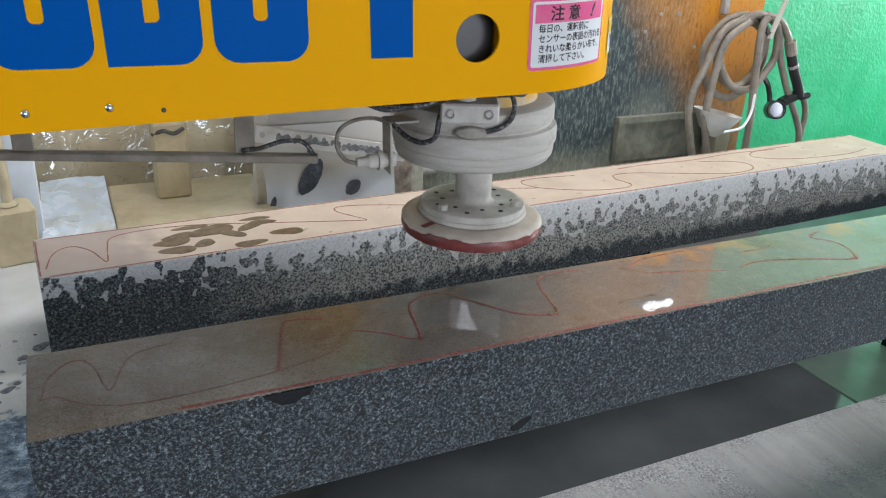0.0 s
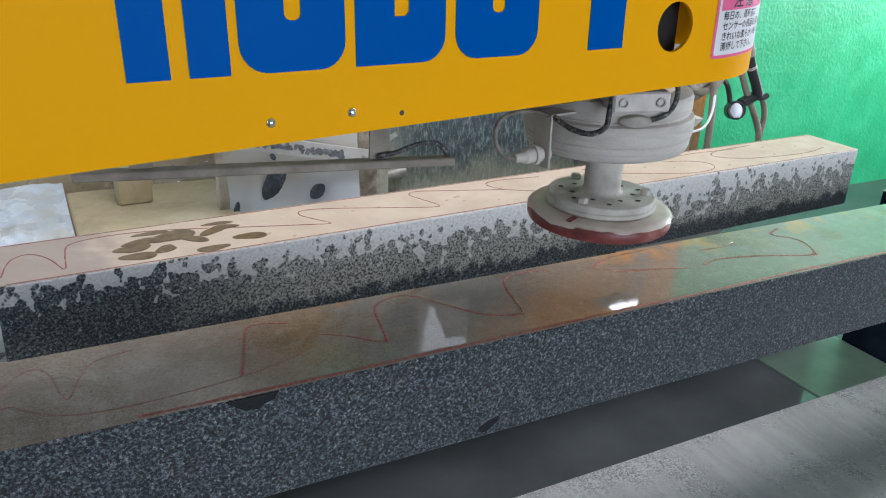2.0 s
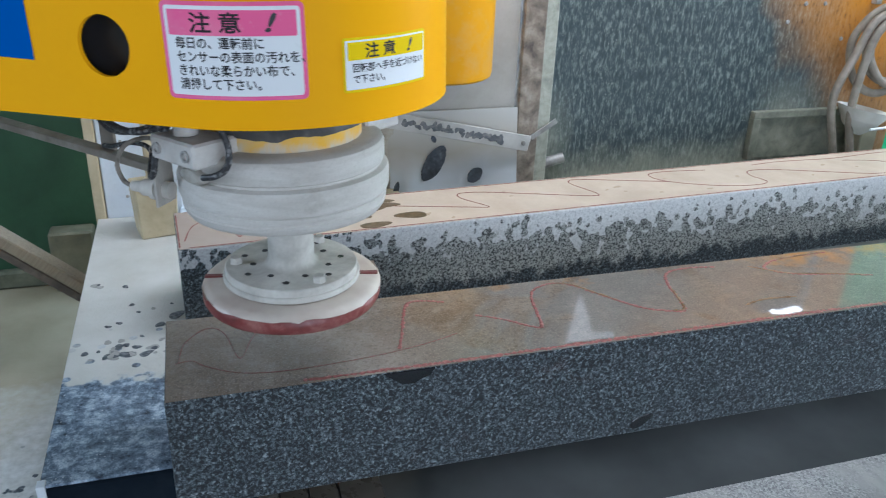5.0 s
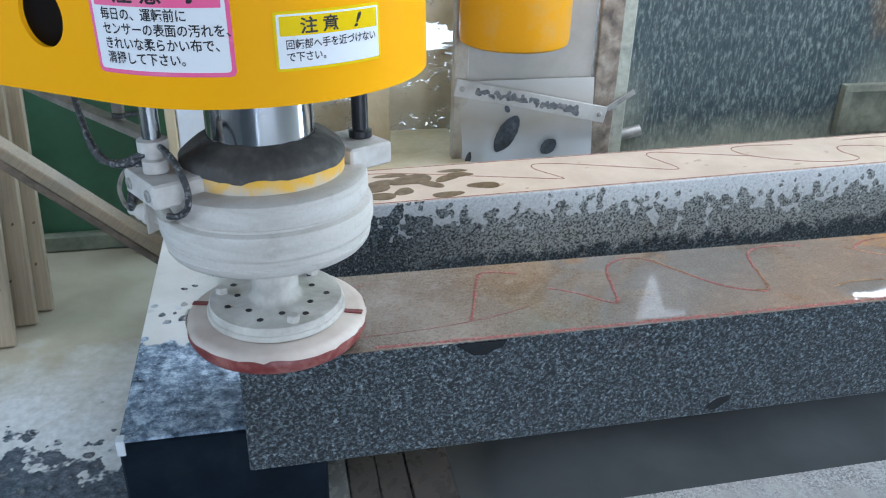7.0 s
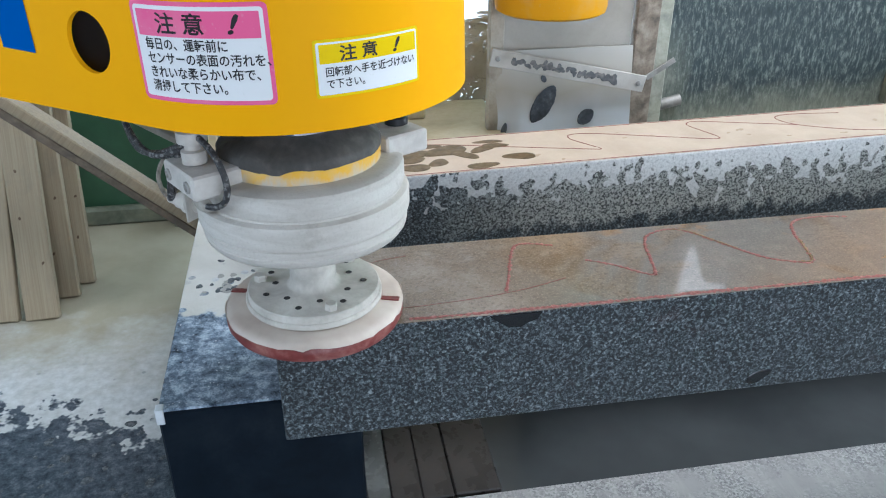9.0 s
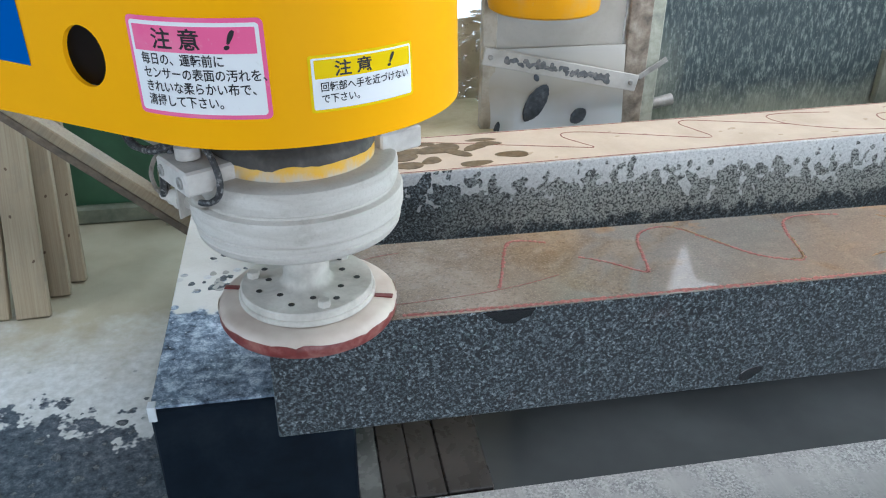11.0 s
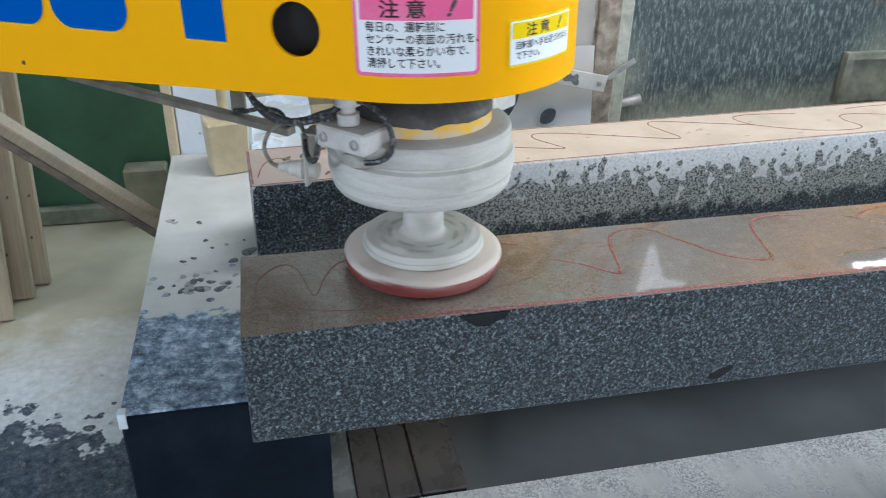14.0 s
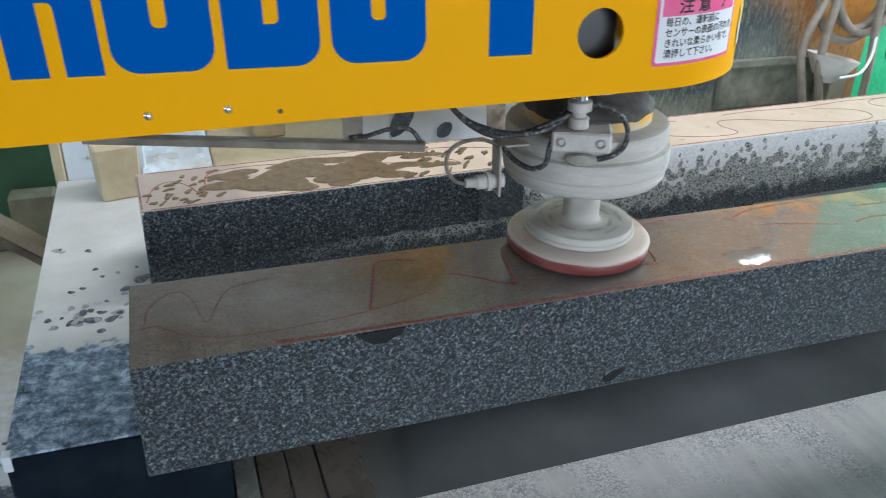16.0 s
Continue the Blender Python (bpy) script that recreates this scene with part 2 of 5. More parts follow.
BEIGE = mottled("beige_slurry_deposit", (0.49, 0.415, 0.27), (0.36, 0.295, 0.18), (0.58, 0.51, 0.36), 7, (0.6, 0.9))
GREEN = mottled("green_sheet", (0.030, 0.40, 0.165), (0.02, 0.33, 0.13), (0.05, 0.46, 0.21), 5, (0.35, 0.6), 0.0, 45, 0.8)
for _k in GREEN.node_tree.nodes:
    if _k.type == "BUMP":
        _k.inputs["Distance"].default_value = 0.006
# darker copy of the wall's green: shade on its west part, put into the colour
SHADED_GREEN = mottled("shaded_green_wall", (0.025, 0.075, 0.035), (0.015, 0.05, 0.022), (0.035, 0.10, 0.05), 4, (0.4, 0.7))
HOSE = mottled("grey_hose_rubber", (0.27, 0.235, 0.19), (0.18, 0.155, 0.125), (0.34, 0.30, 0.25), 20, (0.4, 0.65))
CABLE = mottled("speckled_black_cable", (0.035, 0.035, 0.037), (0.014, 0.014, 0.015), (0.36, 0.36, 0.35), 160, (0.4, 0.7))
PLASTER = mottled("grey_plaster", (0.42, 0.42, 0.40), (0.32, 0.32, 0.30), (0.5, 0.5, 0.48), 3)
BLACK_GLOSS = mat("black_plastic", (0.02, 0.02, 0.022), 0.3)
WATER = mat("murky_water", (0.12, 0.125, 0.12), 0.1)
_n = Net(WATER)
_n.colour(_n.ramp(_n.noise(2.2, 4), (0.3, (0.044, 0.049, 0.052)), (0.7, (0.072, 0.079, 0.082))))
_n.bump(_n.noise(5, 2), 0.03, 0.004)


def concrete(name, wet_edge):
    m = mat(name, (0.4, 0.4, 0.38), 0.8)
    n = Net(m)
    a = n.noise(2.6, 6, 0.62)
    chips = n.cells(210)
    s = n.t.nodes.new("ShaderNodeSeparateColor")
    n.link(chips, s.inputs[0])
    col = n.ramp(a, (0.3, (0.215, 0.212, 0.208)), (0.5, (0.285, 0.28, 0.275)), (0.72, (0.36, 0.355, 0.345)))
    bare = n.ramp(n.math("SUBTRACT", n.noise(4.5, 5, 0.7), n.ramp(n.axis(1), (0.30, 0.0), (0.40, 0.12))), (0.38, 0.8), (0.52, 0.0))
    speck = n.ramp(n.math("ADD", n.math("MULTIPLY", s.outputs[0], 0.7), n.math("MULTIPLY", n.noise(120, 2), 0.4)), (0.25, (0.12, 0.12, 0.125)), (0.6, (0.27, 0.27, 0.27)), (0.9, (0.42, 0.42, 0.41)))
    col = n.mix(bare, col, speck)
    # trowel and tyre streaks across the slab
    streak = n.noise(7, 3, 0.6, n.scaled((3.2, 0.5, 1.0)), 0.4)
    col = n.mix(n.ramp(streak, (0.45, 0.0), (0.62, 0.35)), col, (0.40, 0.39, 0.37))
    if wet_edge:
        # dark splashed patch beside the beam
        y = n.axis(1)
        w = n.math("ADD", n.math("ADD", y, n.math("MULTIPLY", n.axis(0), 0.38)), n.math("MULTIPLY", n.math("SUBTRACT", n.noise(13, 3, 0.6), 0.5), 0.62))
        wet = n.ramp(n.math("MULTIPLY", n.math("ADD", w, 2.0), 0.25), (0.655, 1.0), (0.660, 0.0))
        slurry = n.ramp(n.noise(3, 5), (0.3, (0.235, 0.20, 0.13)), (0.7, (0.36, 0.315, 0.225)))
        white = n.ramp(n.math("ADD", n.math("MULTIPLY", y, 0.5), n.math("MULTIPLY", n.math("SUBTRACT", n.noise(4, 5, 0.65), 0.5), 0.45)), (0.48, 0.9), (0.70, 0.0))
        slurry = n.mix(white, slurry, n.ramp(n.noise(40, 4), (0.3, (0.42, 0.43, 0.42)), (0.7, (0.62, 0.63, 0.63))))
        spots = n.ramp(n.cells(17, None, "Distance"), (0.10, 1.0), (0.13, 0.0))
        near = n.ramp(n.math("MULTIPLY", n.math("ADD", y, 2.0), 0.25), (0.72, 1.0), (0.80, 0.0))
        mask = n.math("MAXIMUM", wet, n.math("MULTIPLY", n.math("MULTIPLY", spots, near), n.ramp(n.noise(6, 2), (0.5, 0.0), (0.54, 1.0))))
        col = n.mix(mask, slurry, n.ramp(n.noise(34, 6, 0.78), (0.34, (0.026, 0.035, 0.047)), (0.5, (0.070, 0.085, 0.105)), (0.68, (0.17, 0.19, 0.215))))
        n.rough(n.ramp(mask, (0.0, 0.7), (1.0, 0.2)))
    n.colour(col)
    n.bump(n.noise(70, 4), 0.3, 0.003)
    return m


CONCRETE = concrete("concrete", False)
CONCRETE_SLURRY = concrete("concrete_slurry", True)


def beam_top_mat():
    m = mat("beam_slurry_film", (0.5, 0.5, 0.5), 0.5)
    n = Net(m)
    y = n.axis(1)
    e = n.math("ADD", y, n.math("MULTIPLY", n.math("SUBTRACT", n.noise(14, 4, 0.6), 0.5), 0.16))
    wet = n.ramp(e, (0.385, 1.0), (0.40, 0.0))
    drops = n.ramp(n.cells(24, None, "Distance"), (0.19, 1.0), (0.22, 0.0))
    zone = n.ramp(n.math("ADD", y, n.math("MULTIPLY", n.math("SUBTRACT", n.noise(9, 2), 0.5), 0.5)), (0.46, 1.0), (0.62, 0.0))
    mask = n.math("MAXIMUM", wet, n.math("MULTIPLY", drops, zone))
    pale = n.ramp(n.noise(6, 4), (0.3, (0.44, 0.435, 0.40)), (0.7, (0.58, 0.58, 0.56)))
    # wet film: its bluish sheen and white glints are painted into the colour
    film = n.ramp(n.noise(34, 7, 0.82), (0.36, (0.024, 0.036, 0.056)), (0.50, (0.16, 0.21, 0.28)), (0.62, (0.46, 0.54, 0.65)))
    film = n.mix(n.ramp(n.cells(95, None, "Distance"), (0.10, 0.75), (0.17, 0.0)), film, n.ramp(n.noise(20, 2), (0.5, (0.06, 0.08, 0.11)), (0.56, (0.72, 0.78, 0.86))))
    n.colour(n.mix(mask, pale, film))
    n.rough(n.ramp(mask, (0.0, 0.6), (1.0, 0.07)))
    n.bump(n.noise(62, 5, 0.75), 0.7, 0.005)
    return m


BEAM_TOP = beam_top_mat()
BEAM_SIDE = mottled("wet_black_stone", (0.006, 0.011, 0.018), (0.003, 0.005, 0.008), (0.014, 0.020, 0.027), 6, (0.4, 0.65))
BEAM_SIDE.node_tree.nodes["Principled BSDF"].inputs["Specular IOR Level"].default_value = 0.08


def splash_sheet():
    """Clear vinyl sheet with dried slurry: see-through where it is clean."""
    m = mat("splashed_clear_vinyl", (0.5, 0.43, 0.31), 0.4)
    n = Net(m)
    a = n.noise(4.5, 5, 0.66, n.scaled((1, 1, 1.5)), 1.2)
    f = n.math("ADD", a, n.math("MULTIPLY", n.math("SUBTRACT", n.noise(2.2, 2), 0.5), 0.35))
    clear = n.ramp(f, (0.59, 0.0), (0.605, 0.92))
    ridge = n.math("ABSOLUTE", n.math("SUBTRACT", n.noise(13, 3, 0.55, n.scaled((0.8, 1, 1.4)), 1.8), 0.5))
    web = n.math("MULTIPLY", n.ramp(ridge, (0.008, 0.9), (0.018, 0.0)), n.ramp(n.noise(3.4, 3), (0.45, 0.0), (0.52, 1.0)))
    clear = n.math("MAXIMUM", clear, web)
    n.put(n.b.inputs["Alpha"], n.math("SUBTRACT", 1.0, clear))
    n.colour(n.ramp(n.noise(7, 4), (0.3, (0.37, 0.30, 0.185)), (0.7, (0.54, 0.47, 0.33))))
    n.rough(0.6)
    n.bump(a, 0.2, 0.01)
    return m


SPLASH = splash_sheet()


def dirty_plate():
    m = mat("orange_plate_under_grime", (0.5, 0.2, 0.01), 0.5)
    n = Net(m)
    x, z = n.axis(0), n.axis(2)
    run = n.noise(85, 5, 0.78, n.scaled((1.0, 1.0, 0.30)))
    grime = n.ramp(run, (0.36, (0.020, 0.034, 0.040)), (0.50, (0.052, 0.074, 0.078)), (0.64, (0.25, 0.285, 0.265)))
    grime = n.mix(n.ramp(n.noise(3, 3), (0.4, 0.0), (0.7, 0.5)), grime, (0.038, 0.055, 0.057))
    dots = n.ramp(n.cells(75, n.scaled((1, 1, 0.8)), "Distance"), (0.12, 0.55), (0.2, 0.0))
    grime = n.mix(n.math("MULTIPLY", dots, n.ramp(n.noise(12, 2), (0.5, 0.0), (0.58, 1.0))), grime, (0.34, 0.37, 0.33))
    # orange shows through up and to the east; a pale deposit lies along the foot
    e = n.math("ADD", n.math("MULTIPLY", z, 0.5), n.math("MULTIPLY", n.math("SUBTRACT", x, 1.3), 0.62))
    e = n.math("ADD", e, n.math("MULTIPLY", n.math("SUBTRACT", n.noise(3.5, 4), 0.5), 0.25))
    show = n.ramp(e, (0.64, 0.0), (0.96, 0.95))
    col = n.mix(show, grime, n.ramp(run, (0.36, (0.30, 0.12, 0.012)), (0.46, (0.70, 0.27, 0.004)), (0.8, (0.56, 0.25, 0.03))))
    foot = n.ramp(n.math("ADD", z, n.math("MULTIPLY", n.math("SUBTRACT", n.noise(9, 3), 0.5), 0.14)), (0.0, 0.92), (0.11, 0.0))
    foot = n.math("MAXIMUM", foot, n.math("MULTIPLY", n.ramp(n.math("ABSOLUTE", n.math("SUBTRACT", n.math("ADD", x, n.math("MULTIPLY", n.math("SUBTRACT", n.noise(14, 4), 0.5), 0.10)), 1.62)), (0.34, 0.0), (0.46, 0.8)), n.ramp(n.math("ADD", z, n.math("MULTIPLY", run, 0.2)), (0.25, 1.0), (0.42, 0.0))))
    foot = n.math("MULTIPLY", foot, n.ramp(n.math("MULTIPLY", x, 0.4), (0.84, 1.0), (0.92, 0.25)))
    col = n.mix(foot, col, n.ramp(run, (0.35, (0.20, 0.215, 0.17)), (0.65, (0.36, 0.37, 0.295))))
    n.colour(col)
    n.rough(0.55)
    return m


GRIMY = dirty_plate()


def banded_sheet():
    m = mat("pale_steel_sheet", (0.5, 0.5, 0.5), 0.4)
    n = Net(m)
    z = n.axis(2)
    a = n.noise(4, 4)
    # bluish at the foot, browner in a band, greyer above
    col = n.ramp(n.math("ADD", z, n.math("MULTIPLY", n.math("SUBTRACT", a, 0.5), 0.12)), (0.06, (0.58, 0.62, 0.66)), (0.14, (0.40, 0.37, 0.31)), (0.30, (0.46, 0.46, 0.44)))
    n.colour(col)
    n.rough(n.ramp(a, (0.3, 0.3), (0.7, 0.6)))
    return m


SHEET = banded_sheet()
OUTSIDE = bpy.data.materials.new("daylight_outside")
OUTSIDE.use_nodes = True
OUTSIDE.node_tree.nodes.clear()
_e = OUTSIDE.node_tree.nodes.new("ShaderNodeEmission")
_e.inputs[0].default_value, _e.inputs[1].default_value = (0.80, 0.92, 1.0, 1), 2.2
_o = OUTSIDE.node_tree.nodes.new("ShaderNodeOutputMaterial")
OUTSIDE.node_tree.links.new(_e.outputs[0], _o.inputs[0])


# ---- mesh helpers ----
def part(name, bm, material, parent=None, label="", smooth=None):
    """Links a bmesh as one mesh object, under a thing or a part."""
    me = bpy.data.meshes.new(name)
    bmesh.ops.recalc_face_normals(bm, faces=bm.faces[:])
    bm.to_mesh(me)
    bm.free()
    me.materials.append(material)
    if smooth is not None:
        me.shade_smooth()
        me.set_sharp_from_angle(angle=radians(smooth))
    ob = new(name, me)
    ob.parent = parent
    if label:
        ob["label"] = label
    return ob


def thing(name, label, category, group="", kind="", at=None):
    ob = new(name)
    ob.empty_display_size = 0.05
    if at is not None:
        ob.matrix_basis = at
    return tagged(ob, label, category, group, kind)


def add_box(bm, lo, hi, bevel=0.0, m=None, seg=1):
    c = bmesh.new()
    bmesh.ops.create_cube(c, size=1)
    for v in c.verts:
        v.co = Vector([lo[k] + (v.co[k] + 0.5) * (hi[k] - lo[k]) for k in range(3)])
    if bevel:
        bmesh.ops.bevel(c, geom=c.edges[:], offset=bevel, segments=seg, affect="EDGES", profile=0.5)
    merge(bm, c, m)


def merge(bm, c, m=None):
    if m is not None:
        c.transform(m)
    me = bpy.data.meshes.new("tmp")
    c.to_mesh(me)
    c.free()
    bm.from_mesh(me)
    bpy.data.meshes.remove(me)


def box(lo, hi, bevel=0.0, m=None, seg=1):
    bm = bmesh.new()
    add_box(bm, lo, hi, bevel, m, seg)
    return bm


def add_lathe(bm, prof, n=48, m=None, close=True):
    """Turns a profile of (radius, height) round the z axis."""
    c = bmesh.new()
    rings = []
    for r, z in prof:
        if r <= 1e-6:
            rings.append([c.verts.new((0, 0, z))])
        else:
            rings.append([c.verts.new((r * math.cos(2 * math.pi * k / n), r * math.sin(2 * math.pi * k / n), z)) for k in range(n)])
    for a, b in zip(rings, rings[1:]):
        for k in range(n):
            j = (k + 1) % n
            if len(a) == 1 and len(b) > 1:
                c.faces.new((a[0], b[j], b[k]))
            elif len(b) == 1 and len(a) > 1:
                c.faces.new((a[k], a[j], b[0]))
            elif len(a) > 1:
                c.faces.new((a[k], a[j], b[j], b[k]))
    merge(bm, c, m)


def lathe(prof, n=48, m=None):
    bm = bmesh.new()
    add_lathe(bm, prof, n, m)
    return bm


def smooth_line(pts, steps=8, closed=False):
    """A rounded line through a few points."""
    p = [Vector(q) for q in pts]
    out = []
    for i in range(len(p) - 1):
        a, b, c, d = p[max(i - 1, 0)], p[i], p[i + 1], p[min(i + 2, len(p) - 1)]
        for k in range(steps):
            t = k / steps
            out.append(0.5 * ((2 * b) + (c - a) * t + (2 * a - 5 * b + 4 * c - d) * t * t + (3 * b - a - 3 * c + d) * t ** 3))
    out.append(p[-1])
    return out


def add_tube(bm, pts, r, sides=10, steps=8):
    line = smooth_line(pts, steps)
    up = Vector((0.13, 0.21, 1)).normalized()
    rings = []
    for i, q in enumerate(line):
        d = (line[min(i + 1, len(line) - 1)] - line[max(i - 1, 0)]).normalized()
        a = up - d * up.dot(d)
        if a.length < 1e-3:
            a = d.orthogonal()
        a.normalize()
        up = a
        b = d.cross(a)
        rings.append([bm.verts.new(q + (a * math.cos(2 * math.pi * k / sides) + b * math.sin(2 * math.pi * k / sides)) * r) for k in range(sides)])
    for p, q in zip(rings, rings[1:]):
        for k in range(sides):
            j = (k + 1) % sides
            bm.faces.new((p[k], p[j], q[j], q[k]))
    bm.faces.new(rings[0][::-1])
    bm.faces.new(rings[-1])


def tube(pts, r, sides=10, steps=8):
    bm = bmesh.new()
    add_tube(bm, pts, r, sides, steps)
    return bm


def add_ribbon(bm, pts, w, h=0.0006, steps=8, ragged=0.4):
    """A crayon stroke: a thin raised strip whose two sides crumble on their own."""
    line = smooth_line(pts, steps)
    rows = []
    for i, q in enumerate(line):
        d = line[min(i + 1, len(line) - 1)] - line[max(i - 1, 0)]
        n = Vector((-d.y, d.x, 0)).normalized() * w * 0.5
        gap = 0.15 if random.random() < ragged * 0.16 else 1.0
        a, b = ((1 - ragged * random.random()) * gap for _ in range(2))
        rows.append((bm.verts.new(q - n * a), bm.verts.new(q + n * b), bm.verts.new(q + n * b * 0.6 + Vector((0, 0, h))), bm.verts.new(q - n * a * 0.6 + Vector((0, 0, h)))))
    for a, b in zip(rows, rows[1:]):
        for k in range(4):
            j = (k + 1) % 4
            bm.faces.new((a[k], a[j], b[j], b[k]))


def add_bead(bm, pts, w, h, steps=10):
    """Water standing in a rounded ridge that swells and thins along its line."""
    line = smooth_line(pts, steps)
    rows = []
    for i, q in enumerate(line):
        d = line[min(i + 1, len(line) - 1)] - line[max(i - 1, 0)]
        n = Vector((-d.y, d.x, 0)).normalized() * w * 0.5
        s = (0.35 + 0.65 * random.random()) * min(1.0, 0.2 + i / 4, 0.2 + (len(line) - 1 - i) / 4)
        rows.append([bm.verts.new(q - n * s * math.cos(math.pi * k / 6) + Vector((0, 0, h * s * math.sin(math.pi * k / 6)))) for k in range(7)])
    for a, b in zip(rows, rows[1:]):
        for k in range(6):
            bm.faces.new((a[k], a[k + 1], b[k + 1], b[k]))


def blob(bm, x, y, z, rx, ry, turn=0.0, h=0.0008, n=18, rough=0.18):
    """A low drop or stain with an uneven outline."""
    ph = random.random() * 9
    out = []
    for k in range(n):
        a = 2 * math.pi * k / n
        s = 1 + rough * (math.sin(2 * a + ph) * 0.6 + math.sin(3 * a + 2 * ph) * 0.5)
        u, v = rx * s * math.cos(a), ry * s * math.sin(a)
        out.append((x + u * math.cos(turn) - v * math.sin(turn), y + u * math.sin(turn) + v * math.cos(turn)))
    low = [bm.verts.new((a, b, z)) for a, b in out]
    top = [bm.verts.new((x + (a - x) * 0.86, y + (b - y) * 0.86, z + h)) for a, b in out]
    for k in range(n):
        j = (k + 1) % n
        bm.faces.new((low[k], low[j], top[j], top[k]))
    bm.faces.new(top)


# ---- setting ----
def setting(name, bm, material, label, category):
    return tagged(part(name, bm, material), label, category, kind="structure")


FLOOR_EDGE = 0.412
bm = bmesh.new()
add_box(bm, (-0.22, -6, -0.3), (6, FLOOR_EDGE, 0.0))
setting("floor", bm, CONCRETE, "worn grey concrete floor with exposed aggregate", "floor")
bm = bmesh.new()
add_box(bm, (-4, -6, -0.3), (-0.222, 2.6, -0.001))
FLOOR_SLURRY = setting("floor_slurry", bm, CONCRETE_SLURRY, "concrete floor under dried pale slurry with dark wet splashes", "floor")
bm = bmesh.new()
add_box(bm, (-0.22, FLOOR_EDGE + 0.002, -0.3), (6, 2.6, -0.05))
setting("water", bm, WATER, "still murky grey slurry water in the machine pit", "water")

setting("wall_north", box((-4, 2.14, 0), (-0.30, 2.3, 3.6)), SHADED_GREEN, "green wall behind the machine, its shade painted in as a darker green", "wall")
# low ledge, darker and browner than the wall above it
setting("baseboard", box((-4, 2.095, 0), (-0.52, 2.137, 0.075), 0.01), mottled("dark_wall_foot", (0.12, 0.125, 0.085), (0.06, 0.07, 0.045), (0.2, 0.19, 0.13), 9), "dark brown-green ledge along the foot of the green wall", "baseboard")
setting("wall_north_east", box((1.2, 2.14, -0.05), (6, 2.3, 3.6)), GREEN, "bright green pebbled sheet wall", "wall")
bm = bmesh.new()
add_box(bm, (-0.30, 2.14, -0.05), (1.2, 2.3, 0.35))
add_box(bm, (-0.30, 2.14, 2.2), (1.2, 2.3, 3.6))
setting("wall_north_window", bm, PLASTER, "grey wall round the north window opening", "wall")
setting("backdrop", box((-0.9, 2.6, 0.0), (2.0, 2.62, 2.6)), OUTSIDE, "bright white daylight outside the window", "backdrop")


def wall_with_opening(name, x0, x1, label, a, b, c, d):
    """An unseen side wall with one opening for a fill lamp, from y = a to b and z = c to d."""
    bm = bmesh.new()
    for lo, hi in (((x0, -6, 0), (x1, a, 3.6)), ((x0, b, 0), (x1, 2.6, 3.6)), ((x0, a, 0), (x1, b, c)), ((x0, a, d), (x1, b, 3.6))):
        add_box(bm, lo, hi)
    setting(name, bm, PLASTER, label, "wall")


wall_with_opening("wall_west", -4.16, -4, "unseen grey plaster side wall, open where a fill lamp stands", -0.7, 1.1, 1.6, 3.0)
wall_with_opening("wall_east", 6, 6.16, "unseen grey plaster side wall, open where a fill lamp stands", -0.25, 1.65, 1.1, 2.9)
# south wall and ceiling are unseen, added to enclose the fill lamps
bm = bmesh.new()
add_box(bm, (-4, -6.16, 0), (-0.9, -6, 3.6))
add_box(bm, (3.9, -6.16, 0), (6, -6, 3.6))
add_box(bm, (-0.9, -6.16, 3.0), (3.9, -6, 3.6))
setting("wall_south", bm, PLASTER, "unseen grey plaster wall, open where the south fill stands", "wall")
setting("ceiling", box((-4.16, -6.16, 3.6), (6.16, 2.6, 3.7)), PLASTER, "unseen grey ceiling added to close the room", "ceiling")


# unseen fixture, added only to house the overhead fill lamp
ob = thing("overhead_fill_frame", "unseen white frame added round the overhead fill", "ceiling light", at=pose(1.5, 0.3, 3.52))
bm = bmesh.new()
for lo, hi in (((-1.25, -0.5, 0), (1.25, -0.46, 0.08)), ((-1.25, 0.46, 0), (1.25, 0.5, 0.08)), ((-1.25, -0.46, 0), (-1.21, 0.46, 0.08)), ((1.21, -0.46, 0), (1.25, 0.46, 0.08))):
    add_box(bm, lo, hi, 0.003)
part("frame", bm, WHITE, ob)
part("reflector", box((-1.2, -0.455, 0.02), (1.2, 0.455, 0.03), 0.002), WHITE, ob)


# ---- stone supports ----
def support_beam(x0, x1, y0, y1, label):
    ob = thing("support_beam", label, "beam", "support beams", at=pose(0, 0, 0))
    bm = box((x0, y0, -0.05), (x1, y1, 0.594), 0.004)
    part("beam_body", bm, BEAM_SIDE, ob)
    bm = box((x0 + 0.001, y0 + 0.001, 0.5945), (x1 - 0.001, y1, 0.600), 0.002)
    part("slurry_film", bm, BEAM_TOP, ob, "pale slurry film, wet and dark near the front with painted glints")
    return ob


CORNER = support_beam(-0.212, 0.125, 0.108, 1.246, "black wet stone support beam with pale slurry on top")
support_beam(2.955, 3.12, 0.02, 0.72, "black wet stone support under the end of the blocks")
support_beam(1.50, 1.75, 0.785, 0.945, "black wet stone support under the end of the blocks")


# small white strip set on the beam's front corner
part("corner_strip", box((-0.2145, 0.1055, 0.572), (-0.201, 0.124, 0.6025), 0.001), mottled("white_strip", (0.70, 0.74, 0.78), (0.55, 0.58, 0.6)), CORNER, "small white strip on the corner")


# ---- splashes of water on the beam and on the floor ----
DROP = mottled("wet_dark_drop", (0.085, 0.095, 0.105), (0.04, 0.047, 0.055), (0.15, 0.165, 0.18), 60, (0.15, 0.4))
DAMP = mottled("drying_grey_drop", (0.27, 0.27, 0.255), (0.2, 0.2, 0.19), (0.33, 0.33, 0.31), 50, (0.4, 0.7))
random.seed(31)
